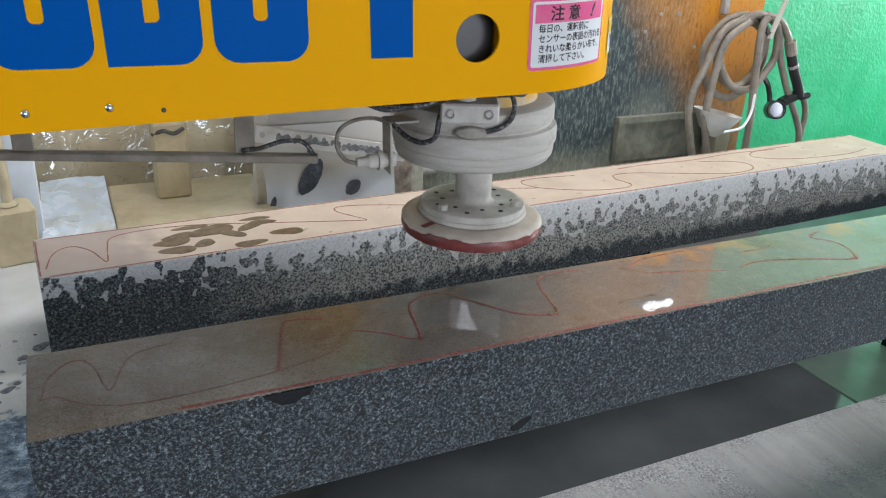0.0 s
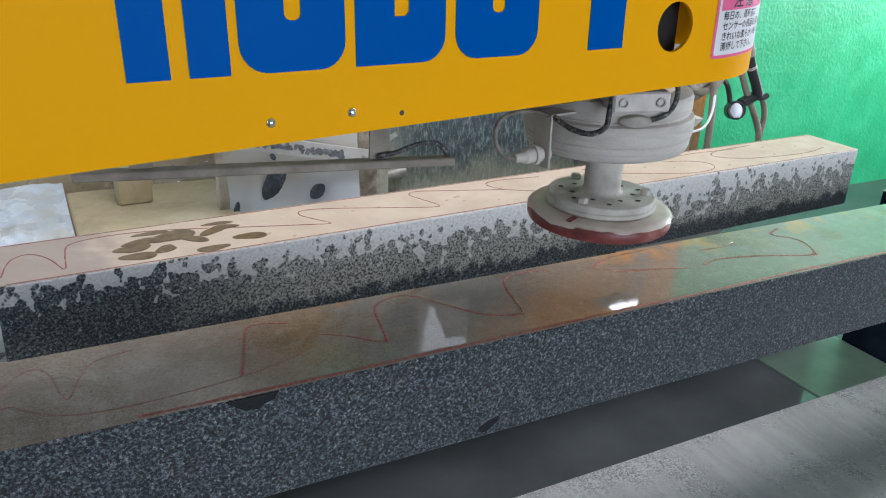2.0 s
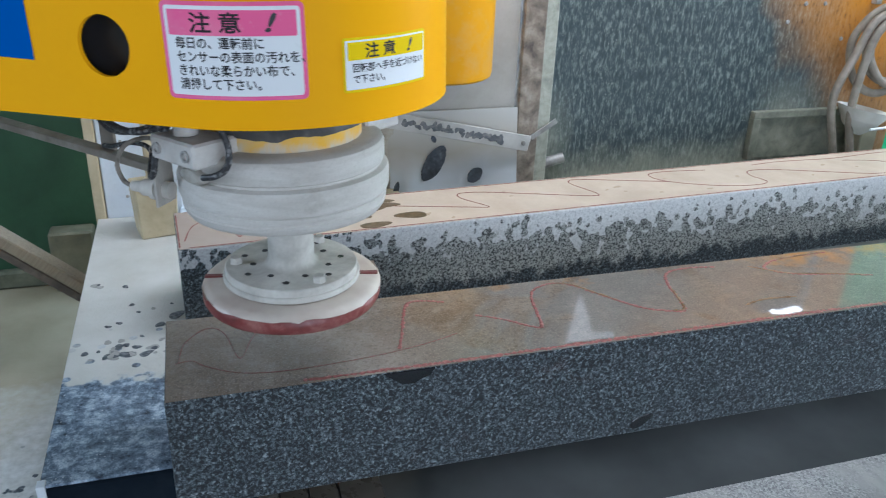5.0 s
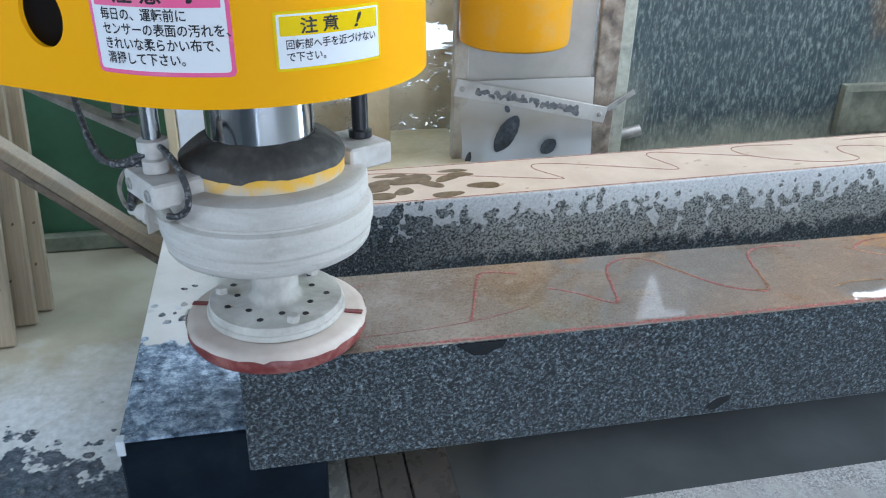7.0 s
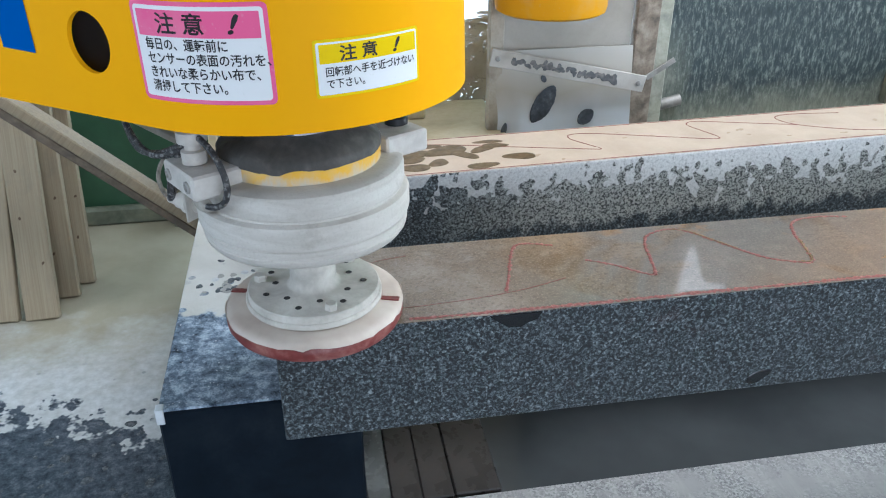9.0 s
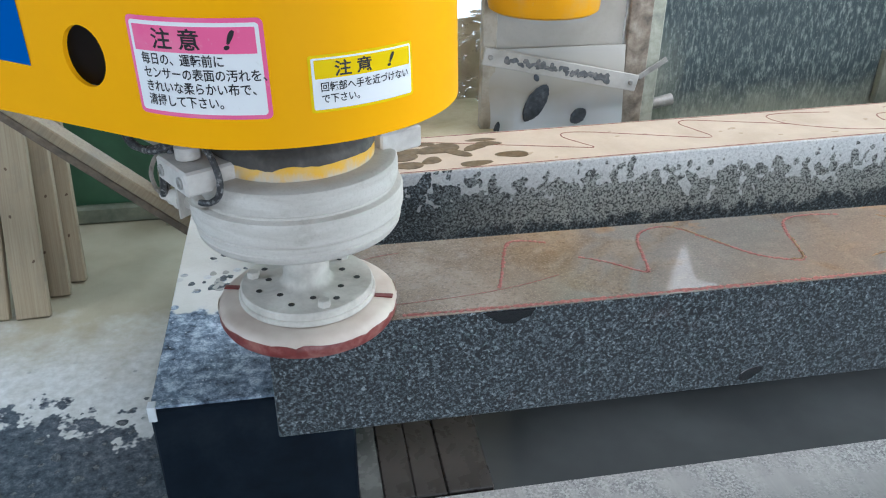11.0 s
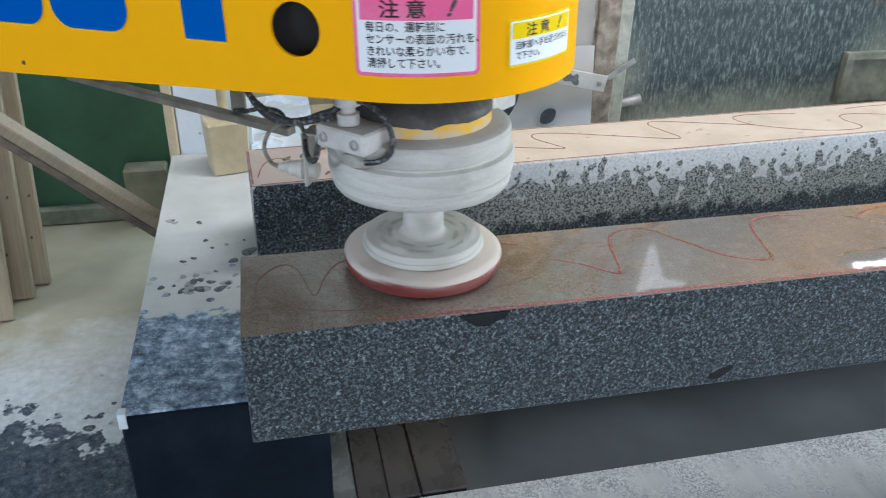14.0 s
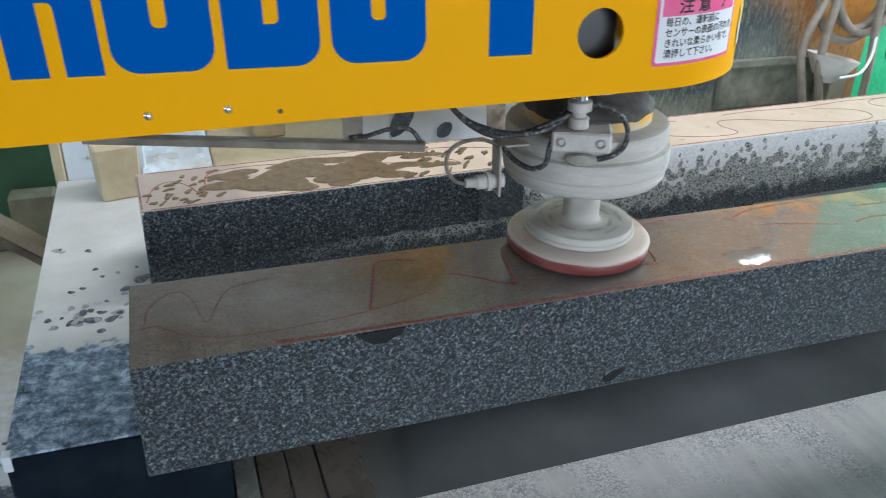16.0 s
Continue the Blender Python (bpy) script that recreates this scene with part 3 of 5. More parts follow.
for k in range(46):
    bm = bmesh.new()
    y = 0.48 + 0.34 * random.random() ** 2.6
    r = random.uniform(0.004, 0.010) if k > 9 else random.uniform(0.011, 0.020)
    blob(bm, random.uniform(-0.19, 0.10) if y > 0.545 else random.uniform(-0.19, -0.02), y, 0.6003 + 0.00002 * k, r, r * 0.8, random.random() * 3, 0.0007, 16, 0.22)
    part("water_drop", bm, DAMP if k % 3 == 0 else DROP, CORNER)
for k in range(90):
    bm = bmesh.new()
    x, y = -0.25 - 0.50 * random.random() ** 1.5, 0.40 + 0.55 * random.random() ** 1.8
    r = random.uniform(0.004, 0.009) if k > 14 else random.uniform(0.010, 0.017)
    blob(bm, x, y, -0.0007 + 0.00001 * k, r, r * 0.85, random.random() * 3, 0.0007, 12, 0.22)
    part("water_drop", bm, DROP, FLOOR_SLURRY)


# added slab whose green tint stands in for the wall mirrored in the water
ob = thing("pit_slab", "slab added at water level, tinted as the green reflection in the pit", "slab", at=pose(2.50, FLOOR_EDGE + 0.006, -0.05))
part("slab_body", box((0, 0, -0.02), (0.452, 1.30, 0.006), 0.003), mottled("green_reflection_tint", (0.10, 0.15, 0.115), (0.075, 0.115, 0.088), (0.13, 0.185, 0.145), 4, (0.3, 0.5)), ob)


# ---- granite blocks ----
def granite_block(label, length, width, m, side, top):
    ob = thing("granite_block", label, "stone block", "granite blocks", at=m)
    part("block_body", box((0, 0, -0.2), (length, width, -0.0015), 0.002), side, ob)
    part("slurry_layer", box((0.001, 0.001, -0.0012), (length - 0.001, width - 0.001, 0.0), 0.0004), top, ob)
    return ob


NEAR = granite_block("long dark speckled granite block with wet brown top", 3.4, 0.242, pose(0, 0, 0.8), GRANITE, WET_TOP)
FAR_POSE = pose(0.021, 0.534, 0.8, 0, 0, 2.75)
FAR = granite_block("long granite block with dusty splashed side and dry beige top", 2.64, 0.205, FAR_POSE, GRANITE_DUSTY, DRY_TOP)


def crayon(parent, lines, w, label, ragged=0.4):
    for pts in lines:
        bm = bmesh.new()
        add_ribbon(bm, [(x, y, 0.0002) for x, y in pts], w, 0.0006, 10 if ragged < 0.5 else 26, ragged)
        part("crayon_line", bm, CRAYON, parent, label)


# ---- strokes, stains and chips on the blocks ----
crayon(NEAR, [
    [(0.015, 0.10), (0.04, 0.104), (0.063, 0.081), (0.115, 0.051), (0.193, 0.042), (0.31, 0.05), (0.40, 0.066), (0.47, 0.088)],
    [(0.02, 0.10), (0.03, 0.16), (0.065, 0.20), (0.092, 0.18), (0.108, 0.105), (0.118, 0.10), (0.135, 0.15), (0.16, 0.19), (0.22, 0.205)],
], 0.0022, "faint red crayon outlines", 0.95)
crayon(NEAR, [
    [(0.363, 0.062), (0.385, 0.13), (0.406, 0.195), (0.43, 0.215), (0.48, 0.20)],
    [(0.52, 0.14), (0.565, 0.113), (0.60, 0.082), (0.619, 0.075), (0.630, 0.12), (0.640, 0.17), (0.66, 0.208), (0.70, 0.224), (0.735, 0.212), (0.775, 0.16), (0.824, 0.099), (0.870, 0.074), (0.898, 0.070), (0.912, 0.11), (0.926, 0.175), (0.95, 0.215), (1.0, 0.226), (1.06, 0.218)],
    [(1.34, 0.228), (1.22, 0.222), (1.16, 0.19), (1.20, 0.155), (1.30, 0.13), (1.36, 0.112)],
    [(1.40, 0.112), (1.46, 0.125), (1.60, 0.092), (1.686, 0.060), (1.715, 0.075), (1.735, 0.14), (1.70, 0.19), (1.75, 0.215)],
], 0.0098, "worn red crayon outlines", 0.8)
crayon(NEAR, [[(x / 10, 0.006 + 0.004 * random.random()) for x in range(2, 26)]], 0.0120, "red crayon along the edge", 0.75)


BEAD = mat("standing_water", (0.10, 0.075, 0.055), 0.06)
_n = Net(BEAD)
_n.colour(_n.ramp(_n.noise(30, 3), (0.35, (0.17, 0.11, 0.065)), (0.65, (0.32, 0.22, 0.14))))
for line in (
    [(1.13, 0.205), (1.155, 0.185), (1.20, 0.156), (1.28, 0.136), (1.345, 0.118)],
    [(1.40, 0.114), (1.455, 0.124), (1.53, 0.112), (1.60, 0.093)],
    [(1.66, 0.068), (1.70, 0.066), (1.727, 0.10), (1.735, 0.14), (1.715, 0.172)],
    [(1.20, 0.221), (1.27, 0.226), (1.34, 0.229)],
    [(0.875, 0.074), (0.90, 0.074), (0.913, 0.115), (0.922, 0.155)],
    [(0.70, 0.226), (0.737, 0.212), (0.775, 0.162), (0.80, 0.13)],
    [(1.45, 0.18), (1.52, 0.176), (1.57, 0.19)],
    [(1.02, 0.06), (1.07, 0.072), (1.14, 0.068)],
):
    bm = bmesh.new()
    add_bead(bm, [(x, y, 0.0003) for x, y in line], 0.0065, 0.0022)
    part("water_bead", bm, BEAD, NEAR, "bead of water standing along a crayon line", 80)


def leaf(bm, length, width, h=0.0009, n=44):
    """A pointed oval mark with frayed sides, along its own y axis."""
    out = []
    for k in range(n):
        a = 2 * math.pi * k / n
        y = math.cos(a)
        x = math.copysign(abs(math.sin(a)) ** 1.3, math.sin(a)) * (1 + 0.10 * noise.noise((k * 0.8, length * 40, 0)))
        out.append((x * width, y * length * (1 + 0.05 * noise.noise((k * 1.3, 4, 0)))))
    low = [bm.verts.new((x, y, 0)) for x, y in out]
    top = [bm.verts.new((x * 0.9, y * 0.9, h)) for x, y in out]
    for k in range(n):
        bm.faces.new((low[k], low[(k + 1) % n], top[(k + 1) % n], top[k]))
    bm.faces.new(top)


def far_local(pts):
    m = FAR_POSE.inverted()
    return [tuple((m @ Vector((x, y, 0.8)))[:2]) for x, y in pts]


crayon(FAR, [far_local(p) for p in (
    [(0.034, 0.575), (0.05, 0.65), (0.085, 0.675), (0.12, 0.64), (0.146, 0.575), (0.152, 0.64), (0.165, 0.70), (0.24, 0.722), (0.36, 0.715), (0.52, 0.675), (0.68, 0.635), (0.722, 0.628), (0.70, 0.66), (0.672, 0.70), (0.682, 0.728), (0.75, 0.722), (0.90, 0.675), (1.0, 0.645), (1.02, 0.655), (1.0, 0.70), (0.982, 0.745), (1.01, 0.765), (1.10, 0.742), (1.25, 0.70)],
    [(1.40, 0.765), (1.27, 0.775), (1.22, 0.755), (1.25, 0.70), (1.37, 0.645), (1.47, 0.632), (1.515, 0.65), (1.50, 0.70), (1.52, 0.735), (1.60, 0.73), (1.75, 0.68), (1.87, 0.645), (1.97, 0.655), (2.00, 0.70), (1.96, 0.74), (1.86, 0.765)],
    [(2.30, 0.82), (2.12, 0.80), (2.08, 0.75), (2.20, 0.70), (2.42, 0.69), (2.55, 0.72)],
)], 0.0038, "red crayon outlines of leaf shapes")
crayon(FAR, [[(0.02 + 0.1 * k, 0.004) for k in range(26)], [(0.02 + 0.1 * k, 0.199) for k in range(27)], [(0.004, 0.01), (0.004, 0.1), (0.004, 0.19)], [(1.55 + 0.06 * k, 0.17 + 0.006 * math.sin(k)) for k in range(12)]], 0.0038, "red crayon along the edges")
for wx, wy, rx, ry, a in ((0.300, 0.662, 0.048, 0.020, 0.2), (0.372, 0.675, 0.060, 0.036, 0.45), (0.405, 0.648, 0.050, 0.020, -0.6), (0.455, 0.672, 0.036, 0.020, 0.5), (0.478, 0.716, 0.040, 0.013, 0.05), (0.488, 0.690, 0.041, 0.016, 0.05), (0.530, 0.618, 0.043, 0.024, 0.05), (0.437, 0.578, 0.042, 0.020, 0.05), (0.288, 0.588, 0.044, 0.025, 0.1), (0.282, 0.632, 0.046, 0.024, 0.25), (0.345, 0.608, 0.032, 0.020, 0.5), (0.330, 0.705, 0.045, 0.014, 0.1)):
    x, y = far_local([(wx, wy)])[0]
    bm = bmesh.new()
    blob(bm, x, y, 0.0002, rx * 0.84, ry * 0.84, a - 0.05, 0.0007 + 0.0003 * random.random(), 26)
    part("wet_patch", bm, WET_SPOT, FAR, "brown wet patch on the dry top")
MARK = mottled("faint_brown_mark", (0.42, 0.33, 0.24), (0.36, 0.28, 0.2), (0.5, 0.4, 0.3), 40)
for k in range(20):
    bm = bmesh.new()
    x = random.uniform(0.55, 2.5)
    blob(bm, x, random.uniform(0.02, 0.18), 0.0002, random.uniform(0.004, 0.012), random.uniform(0.003, 0.006), random.random(), 0.0004, 10)
    part("dust_mark", bm, MARK, FAR)
CHIP = mat("wet_black_chip", (0.006, 0.008, 0.011), 0.25)
bm = bmesh.new()
pts = [(0.322, 0.0), (0.405, 0.0), (0.398, -0.012), (0.385, -0.016), (0.372, -0.024), (0.352, -0.022), (0.338, -0.013)]
f0 = [bm.verts.new((x, -0.0012, z - 0.0022)) for x, z in pts]
f1 = [bm.verts.new((x, 0.0005, z - 0.0022)) for x, z in pts]
bm.faces.new(f0)
for k in range(len(pts)):
    j = (k + 1) % len(pts)
    bm.faces.new((f0[k], f1[k], f1[j], f0[j]))
part("edge_chip", bm, CHIP, NEAR, "black wet chip in the edge")
bm = bmesh.new()
blob(bm, 0, 0, 0, 0.022, 0.0125, 0.35, 0.001, 18)
bm.transform(pose(0.796, -0.0001, -0.176, 90, 0, 0))
part("dark_spot", bm, CHIP, NEAR, "black wet spot on the face")

# ---- wooden planks in the pit ----
for k, (x0, x1) in enumerate(((0.140, 0.1975), (0.199, 0.2735), (0.275, 0.3535), (0.355, 0.470))):
    ob = thing("pit_plank", "dark wet wooden plank lying in the pit", "plank", "planks in the pit", at=pose(x0, 0.42, -0.05))
    part("board", box((0, 0, 0), (x1 - x0, 0.62, 0.052 + 0.003 * (k % 2)), 0.003), mottled("wet_plank", (0.038, 0.034, 0.032), (0.025, 0.023, 0.022), (0.058, 0.050, 0.045), 11, (0.2, 0.45)) if k else mottled("wet_grey_plate", (0.10, 0.105, 0.10), (0.06, 0.065, 0.06), (0.15, 0.155, 0.15), 12, (0.15, 0.4)), ob)

# ---- north side: apron, posts, sheets ----
ob = thing("apron_block", "beige slurry-coated block behind the granite", "block", at=pose(0.2, 0.92, 0))
part("apron_body", box((0, 0, -0.05), (0.46, 0.66, 0.62), 0.008, None, 2), BEIGE, ob)
ob = thing("post_block", "small beige slurry-coated post standing on the apron", "post", at=pose(0.335, 1.40, 0.62))
part("post_body", box((0, 0, 0), (0.1, 0.09, 0.235), 0.006), BEIGE, ob)
part("post_clip", tube([(0.0, 0.01, 0.20), (0.03, -0.004, 0.215), (0.06, -0.004, 0.205), (0.09, -0.003, 0.22)], 0.006), DARK_RUBBER, ob)
ob = thing("square_block", "beige square block with a thin post on the support beam", "block", at=pose(-0.050, 1.122, 0.6, 0, 0, 12))
bm = box((-0.048, -0.046, 0), (0.048, 0.046, 0.145), 0.004)
for v in bm.verts:
    if v.co.z > 0.1:
        v.co.x *= 1.12
        v.co.y *= 1.12
part("block_body", bm, BEIGE, ob)
part("post", lathe([(0.022, 0.148), (0.019, 0.154), (0.013, 0.158), (0.013, 0.42), (0, 0.42)], 16), BEIGE, ob, "", 40)
ob = thing("white_board", "bluish white board with screws behind the support beam", "board", at=pose(-0.186, 1.250, 0))
part("panel", box((0, 0, 0), (0.205, 0.025, 1.6), 0.003), mottled("white_blue_board", (0.62, 0.67, 0.72), (0.48, 0.51, 0.53), (0.7, 0.75, 0.8), 5), ob)
for z in (0.66, 0.82, 0.98):
    part("screw", lathe([(0.005, 0), (0.004, 0.003), (0, 0.0035)], 8, pose(0.06, 0, z, 90, 0, 0)), STEEL, ob)
part("edge_strip", box((-0.03, -0.004, 0), (-0.002, 0.03, 1.6), 0.004), BEIGE, ob)


def crumpled(name, label, x0, x1, y, z0, z1, material, depth, seed, cols=36, rows_n=40):
    """A hanging or lying sheet with soft folds and a real thickness."""
    ob = thing(name, label, "sheet", at=pose(x0, y, z0))
    bm = bmesh.new()
    grid = []
    for side in (0.0, 0.003):
        layer = []
        for i in range(cols + 1):
            col = []
            for j in range(rows_n + 1):
                u, v = (x1 - x0) * i / cols, (z1 - z0) * j / rows_n
                d = depth * (noise.noise((u * 7 + seed, v * 4, 0.3)) + 0.5 * noise.noise((u * 19, v * 15 + seed, 1.7)))
                col.append(bm.verts.new((u, d + side, v)))
            layer.append(col)
        grid.append(layer)
    for layer in grid:
        for i in range(cols):
            for j in range(rows_n):
                bm.faces.new((layer[i][j], layer[i + 1][j], layer[i + 1][j + 1], layer[i][j + 1]))
    part("film", bm, material, ob, smooth=60)
    return ob


crumpled("splashed_vinyl_sheet", "clear vinyl sheet splashed with beige slurry before the window", -0.26, 0.70, 1.68, 0.05, 1.75, SPLASH, 0.03, 3.0)
ob = thing("plastic_sheet", "crumpled white plastic sheet between block and apron", "sheet", at=pose(0.012, 1.0, 0.603))
bm = bmesh.new()
g = [[bm.verts.new((0.186 * i / 14, 0.62 * j / 24, 0.016 + 0.014 * noise.noise((i * 0.28, j * 0.22, 2)) + 0.005 * noise.noise((i * 0.7, j * 0.5, 5)) + 0.05 * max(0, j / 24 - 0.6))) for j in range(25)] for i in range(15)]
b = [[bm.verts.new(v.co - Vector((0, 0, 0.0025))) for v in c] for c in g]
for layer in (g, b):
    for i in range(14):
        for j in range(24):
            bm.faces.new((layer[i][j], layer[i + 1][j], layer[i + 1][j + 1], layer[i][j + 1]))
part("film", bm, mottled("white_plastic", (0.58, 0.66, 0.74), (0.46, 0.45, 0.38), (0.66, 0.75, 0.84), 7, (0.15, 0.4)), ob, smooth=60)

# ---- machine body behind the blocks ----
BODY = thing("machine_body", "machine body with grimy orange plate and bolted steel sheets", "machine", at=pose(0, 1.33, 0.60))
part("back_plate", box((1.165, 0, -0.65), (2.60, 0.03, 1.2), 0.004), GRIMY, BODY, "orange plate under dark running grime")
part("bed", box((1.06, 0.034, -0.65), (2.58, 0.35, 1.15), 0.004), mottled("dark_machine_grey", (0.05, 0.052, 0.05), (0.03, 0.03, 0.03), (0.09, 0.09, 0.085), 5), BODY)
part("skirt", box((0.66, -0.37, -0.65), (2.42, -0.01, -0.02), 0.006), mottled("dark_slurry_skirt", (0.22, 0.215, 0.19), (0.15, 0.15, 0.13), (0.28, 0.27, 0.24), 4, (0.4, 0.8)), BODY, "dark slurry-stained machine bed")
bm = bmesh.new()
layers = []
for back in (0.0, 0.004):
    grid = []
    for i in range(25):
        col = []
        for j in range(17):
            u, v = i / 24, j / 16
            left = -0.034 * (1 - v) ** 1.6 + 0.006 * math.sin(7 * v)
            curl = 0.055 * max(0.0, 0.16 - u) * 6 * (1 - v) ** 2 + 0.012 * math.sin(math.pi * u) * (1 - v) - 0.012 * math.sin(2.2 * math.pi * u + 0.6) * (1 - v)
            foot = -0.055 + 0.030 * max(0.0, 0.12 - u) * 8 * max(0.0, 0.12 - u) * 8
            col.append(bm.verts.new((left + u * (0.415 - left), curl + back - 0.003, foot + v * (0.235 - foot))))
        grid.append(col)
    layers.append(grid)
for grid in layers:
    for i in range(24):
        for j in range(16):
            bm.faces.new((grid[i][j], grid[i + 1][j], grid[i + 1][j + 1], grid[i][j + 1]))
rim = [(i, 0) for i in range(24)] + [(24, j) for j in range(16)] + [(i, 16) for i in range(24, 0, -1)] + [(0, j) for j in range(16, 0, -1)]
for (i, j), (k, m) in zip(rim, rim[1:] + rim[:1]):
    bm.faces.new((layers[0][i][j], layers[0][k][m], layers[1][k][m], layers[1][i][j]))
bm.transform(pose(0.632, -0.075, 0.025, -6, 0, 0))
part("lower_sheet", bm, SHEET, BODY, "pale bent steel sheet with dark oval marks", 50)
part("upper_sheet", box((0.652, -0.03, 0.19), (1.045, -0.024, 1.0), 0.001), mottled("pale_grey_sheet", (0.42, 0.40, 0.355), (0.31, 0.29, 0.245), (0.50, 0.485, 0.445), 3, (0.4, 0.7)), BODY)
part("side_post", box((0.605, -0.06, -0.05), (0.648, -0.022, 1.0), 0.003), mottled("slurry_stained_post", (0.40, 0.365, 0.30), (0.20, 0.165, 0.12), (0.50, 0.47, 0.40), 13), BODY)
part("side_post", box((1.05, -0.055, -0.05), (1.122, -0.01, 1.0), 0.003), mottled("rusty_post", (0.25, 0.205, 0.16), (0.075, 0.06, 0.05), (0.42, 0.375, 0.305), 22), BODY, "rusty dirty post")
part("side_post", box((1.124, -0.04, -0.05), (1.168, -0.004, 1.0), 0.003), mottled("pale_olive_strip", (0.40, 0.405, 0.33), (0.22, 0.235, 0.20), (0.50, 0.51, 0.44), 26), BODY)
m = pose(0.600, -0.098, 0.255, 0, 12.2, 0)
bar = part("cross_bar", box((0, -0.004, -0.025), (0.487, 0.004, 0.025), 0.0015, m), mottled("slurry_dulled_bar", (0.46, 0.45, 0.42), (0.33, 0.31, 0.27), (0.55, 0.54, 0.51), 10, (0.5, 0.8)), BODY, "dirty flat steel cross bar")
for x in (0.02, 0.465):
    part("bolt", lathe([(0.008, 0), (0.008, 0.004), (0.004, 0.006), (0, 0.006)], 10, m @ pose(x, -0.004, 0, 90, 0, 0)), STEEL, bar)
OVAL = mottled("dark_oval_mark", (0.05, 0.06, 0.075), (0.02, 0.025, 0.03), (0.13, 0.15, 0.17), 45, (0.4, 0.7))
for x, z, length, width, a in ((0.140, 0.072, 0.064, 0.030, -32), (0.276, 0.026, 0.030, 0.022, -50), (0.018, 0.0, 0.024, 0.009, -14), (0.400, 0.04, 0.018, 0.006, 10), (0.140, 0.148, 0.012, 0.008, 30)):
    bm = bmesh.new()
    leaf(bm, length, width)
    bm.transform(pose(0.632, -0.075, 0.025, -6, 0, 0) @ pose(x, -0.0045 + 0.010 * max(0.0, 0.1 - x) - 0.006 * (x < 0.1), z, 90, 0, 0) @ pose(0, 0, 0, 0, 0, a))
    part("oval_mark", bm, OVAL, BODY, "dark oval mark")
BAR_GRIME = mottled("bar_grime", (0.14, 0.145, 0.15), (0.06, 0.065, 0.075), (0.30, 0.29, 0.27), 60)
random.seed(12)
for k in range(26):
    b = bmesh.new()
    blob(b, 0, 0, 0, random.uniform(0.006, 0.016), random.uniform(0.006, 0.013), random.random() * 3, 0.0008, 14, 0.35)
    b.transform(m @ pose(0.075 + 0.0125 * k + random.uniform(-0.004, 0.004), -0.0042 - 0.00004 * k, random.uniform(-0.006, 0.006) * (1 if k < 18 else 0.6), 90, 0, 0))
    part("grime_spot", b, BAR_GRIME, bar, "dark grime on the bar")
part("bracket", box((-0.05, -0.003, -0.008), (0.05, 0.003, 0.008), 0.001, pose(1.14, -0.06, 0.185, 0, -32, 0)), STEEL, BODY)
part("pipe_end", lathe([(0.0, 0), (0.018, 0), (0.018, 0.07), (0.015, 0.07), (0.014, 0.02), (0, 0.02)], 20, pose(1.17, -0.015, 0.055, 0, 78, 0)), STEEL, BODY, "", 40)
bm = bmesh.new()
for lo, hi in (((1.96, -0.03, 0.17), (2.42, -0.002, 0.195)), ((1.96, -0.03, 0.02), (1.99, -0.002, 0.17)), ((2.39, -0.03, 0.02), (2.42, -0.002, 0.17)), ((1.99, -0.016, 0.02), (2.39, -0.002, 0.17))):
    add_box(bm, lo, hi, 0.002)
part("low_frame", bm, mottled("olive_grime_frame", (0.21, 0.215, 0.165), (0.10, 0.105, 0.085), (0.32, 0.32, 0.255), 14), BODY)
part("hook_rail", box((2.37, -0.03, 0.56), (2.395, -0.002, 1.0), 0.003), STEEL, BODY)
for x, z in ((2.10, 0.56), (2.18, 0.56), (2.04, 0.50), (2.28, 0.44), (2.47, 0.62)):
    part("rivet", lathe([(0.008, 0), (0.006, 0.004), (0, 0.005)], 10, pose(x, -0.001, z, 90, 0, 0)), STEEL, BODY)
part("low_bed", box((0.66, -0.57, -0.65), (2.87, -0.375, -0.30), 0.006), mottled("dark_bed_step", (0.16, 0.155, 0.14), (0.1, 0.1, 0.09), (0.2, 0.195, 0.175), 4, (0.4, 0.8)), BODY)
HOUSING = thing("motor_housing", "yellow round motor housing on the machine body", "motor housing", at=pose(0.755, 1.19, 0.99))
part("shell", lathe([(0, 0), (0.142, 0.0), (0.152, 0.006), (0.155, 0.02), (0.155, 0.44), (0, 0.44)], 48), splashed_paint("dusty_orange_enamel", (0.72, 0.34, 0.01), (0.55, 0.40, 0.2), 0.7), HOUSING, "", 40)

part("bottom_plate", lathe([(0, -0.004), (0.118, -0.004), (0.122, 0.001), (0.1, 0.002)], 48), STEEL, HOUSING, "dusty bottom plate", 40)
# out-of-view glowing shape, added only to be mirrored in the near block's top
REFLECTED_PANEL = thing("reflected_panel", "glowing panel added out of view for its reflection in the wet top", "lamp", at=pose(1.40, 1.315, 1.575))
GLOW = mat("reflected_panel_glow", (0.8, 0.8, 0.8), 0.4)
GLOW.node_tree.nodes["Principled BSDF"].inputs["Emission Color"].default_value = (0.9, 0.95, 1.0, 1)
GLOW.node_tree.nodes["Principled BSDF"].inputs["Emission Strength"].default_value = 1.05
bm = bmesh.new()
quad = [(-0.045, -0.10), (-0.028, -0.10), (0.030, 0.045), (0.118, 0.062), (0.118, 0.085), (-0.07, 0.085)]
f0 = [bm.verts.new((x, -0.012, z)) for x, z in quad]
f1 = [bm.verts.new((x, 0.0, z)) for x, z in quad]
bm.faces.new(f0)
bm.faces.new(f1)
for k in range(6):
    bm.faces.new((f0[k], f1[k], f1[(k + 1) % 6], f0[(k + 1) % 6]))
part("diffuser", bm, GLOW, REFLECTED_PANEL)
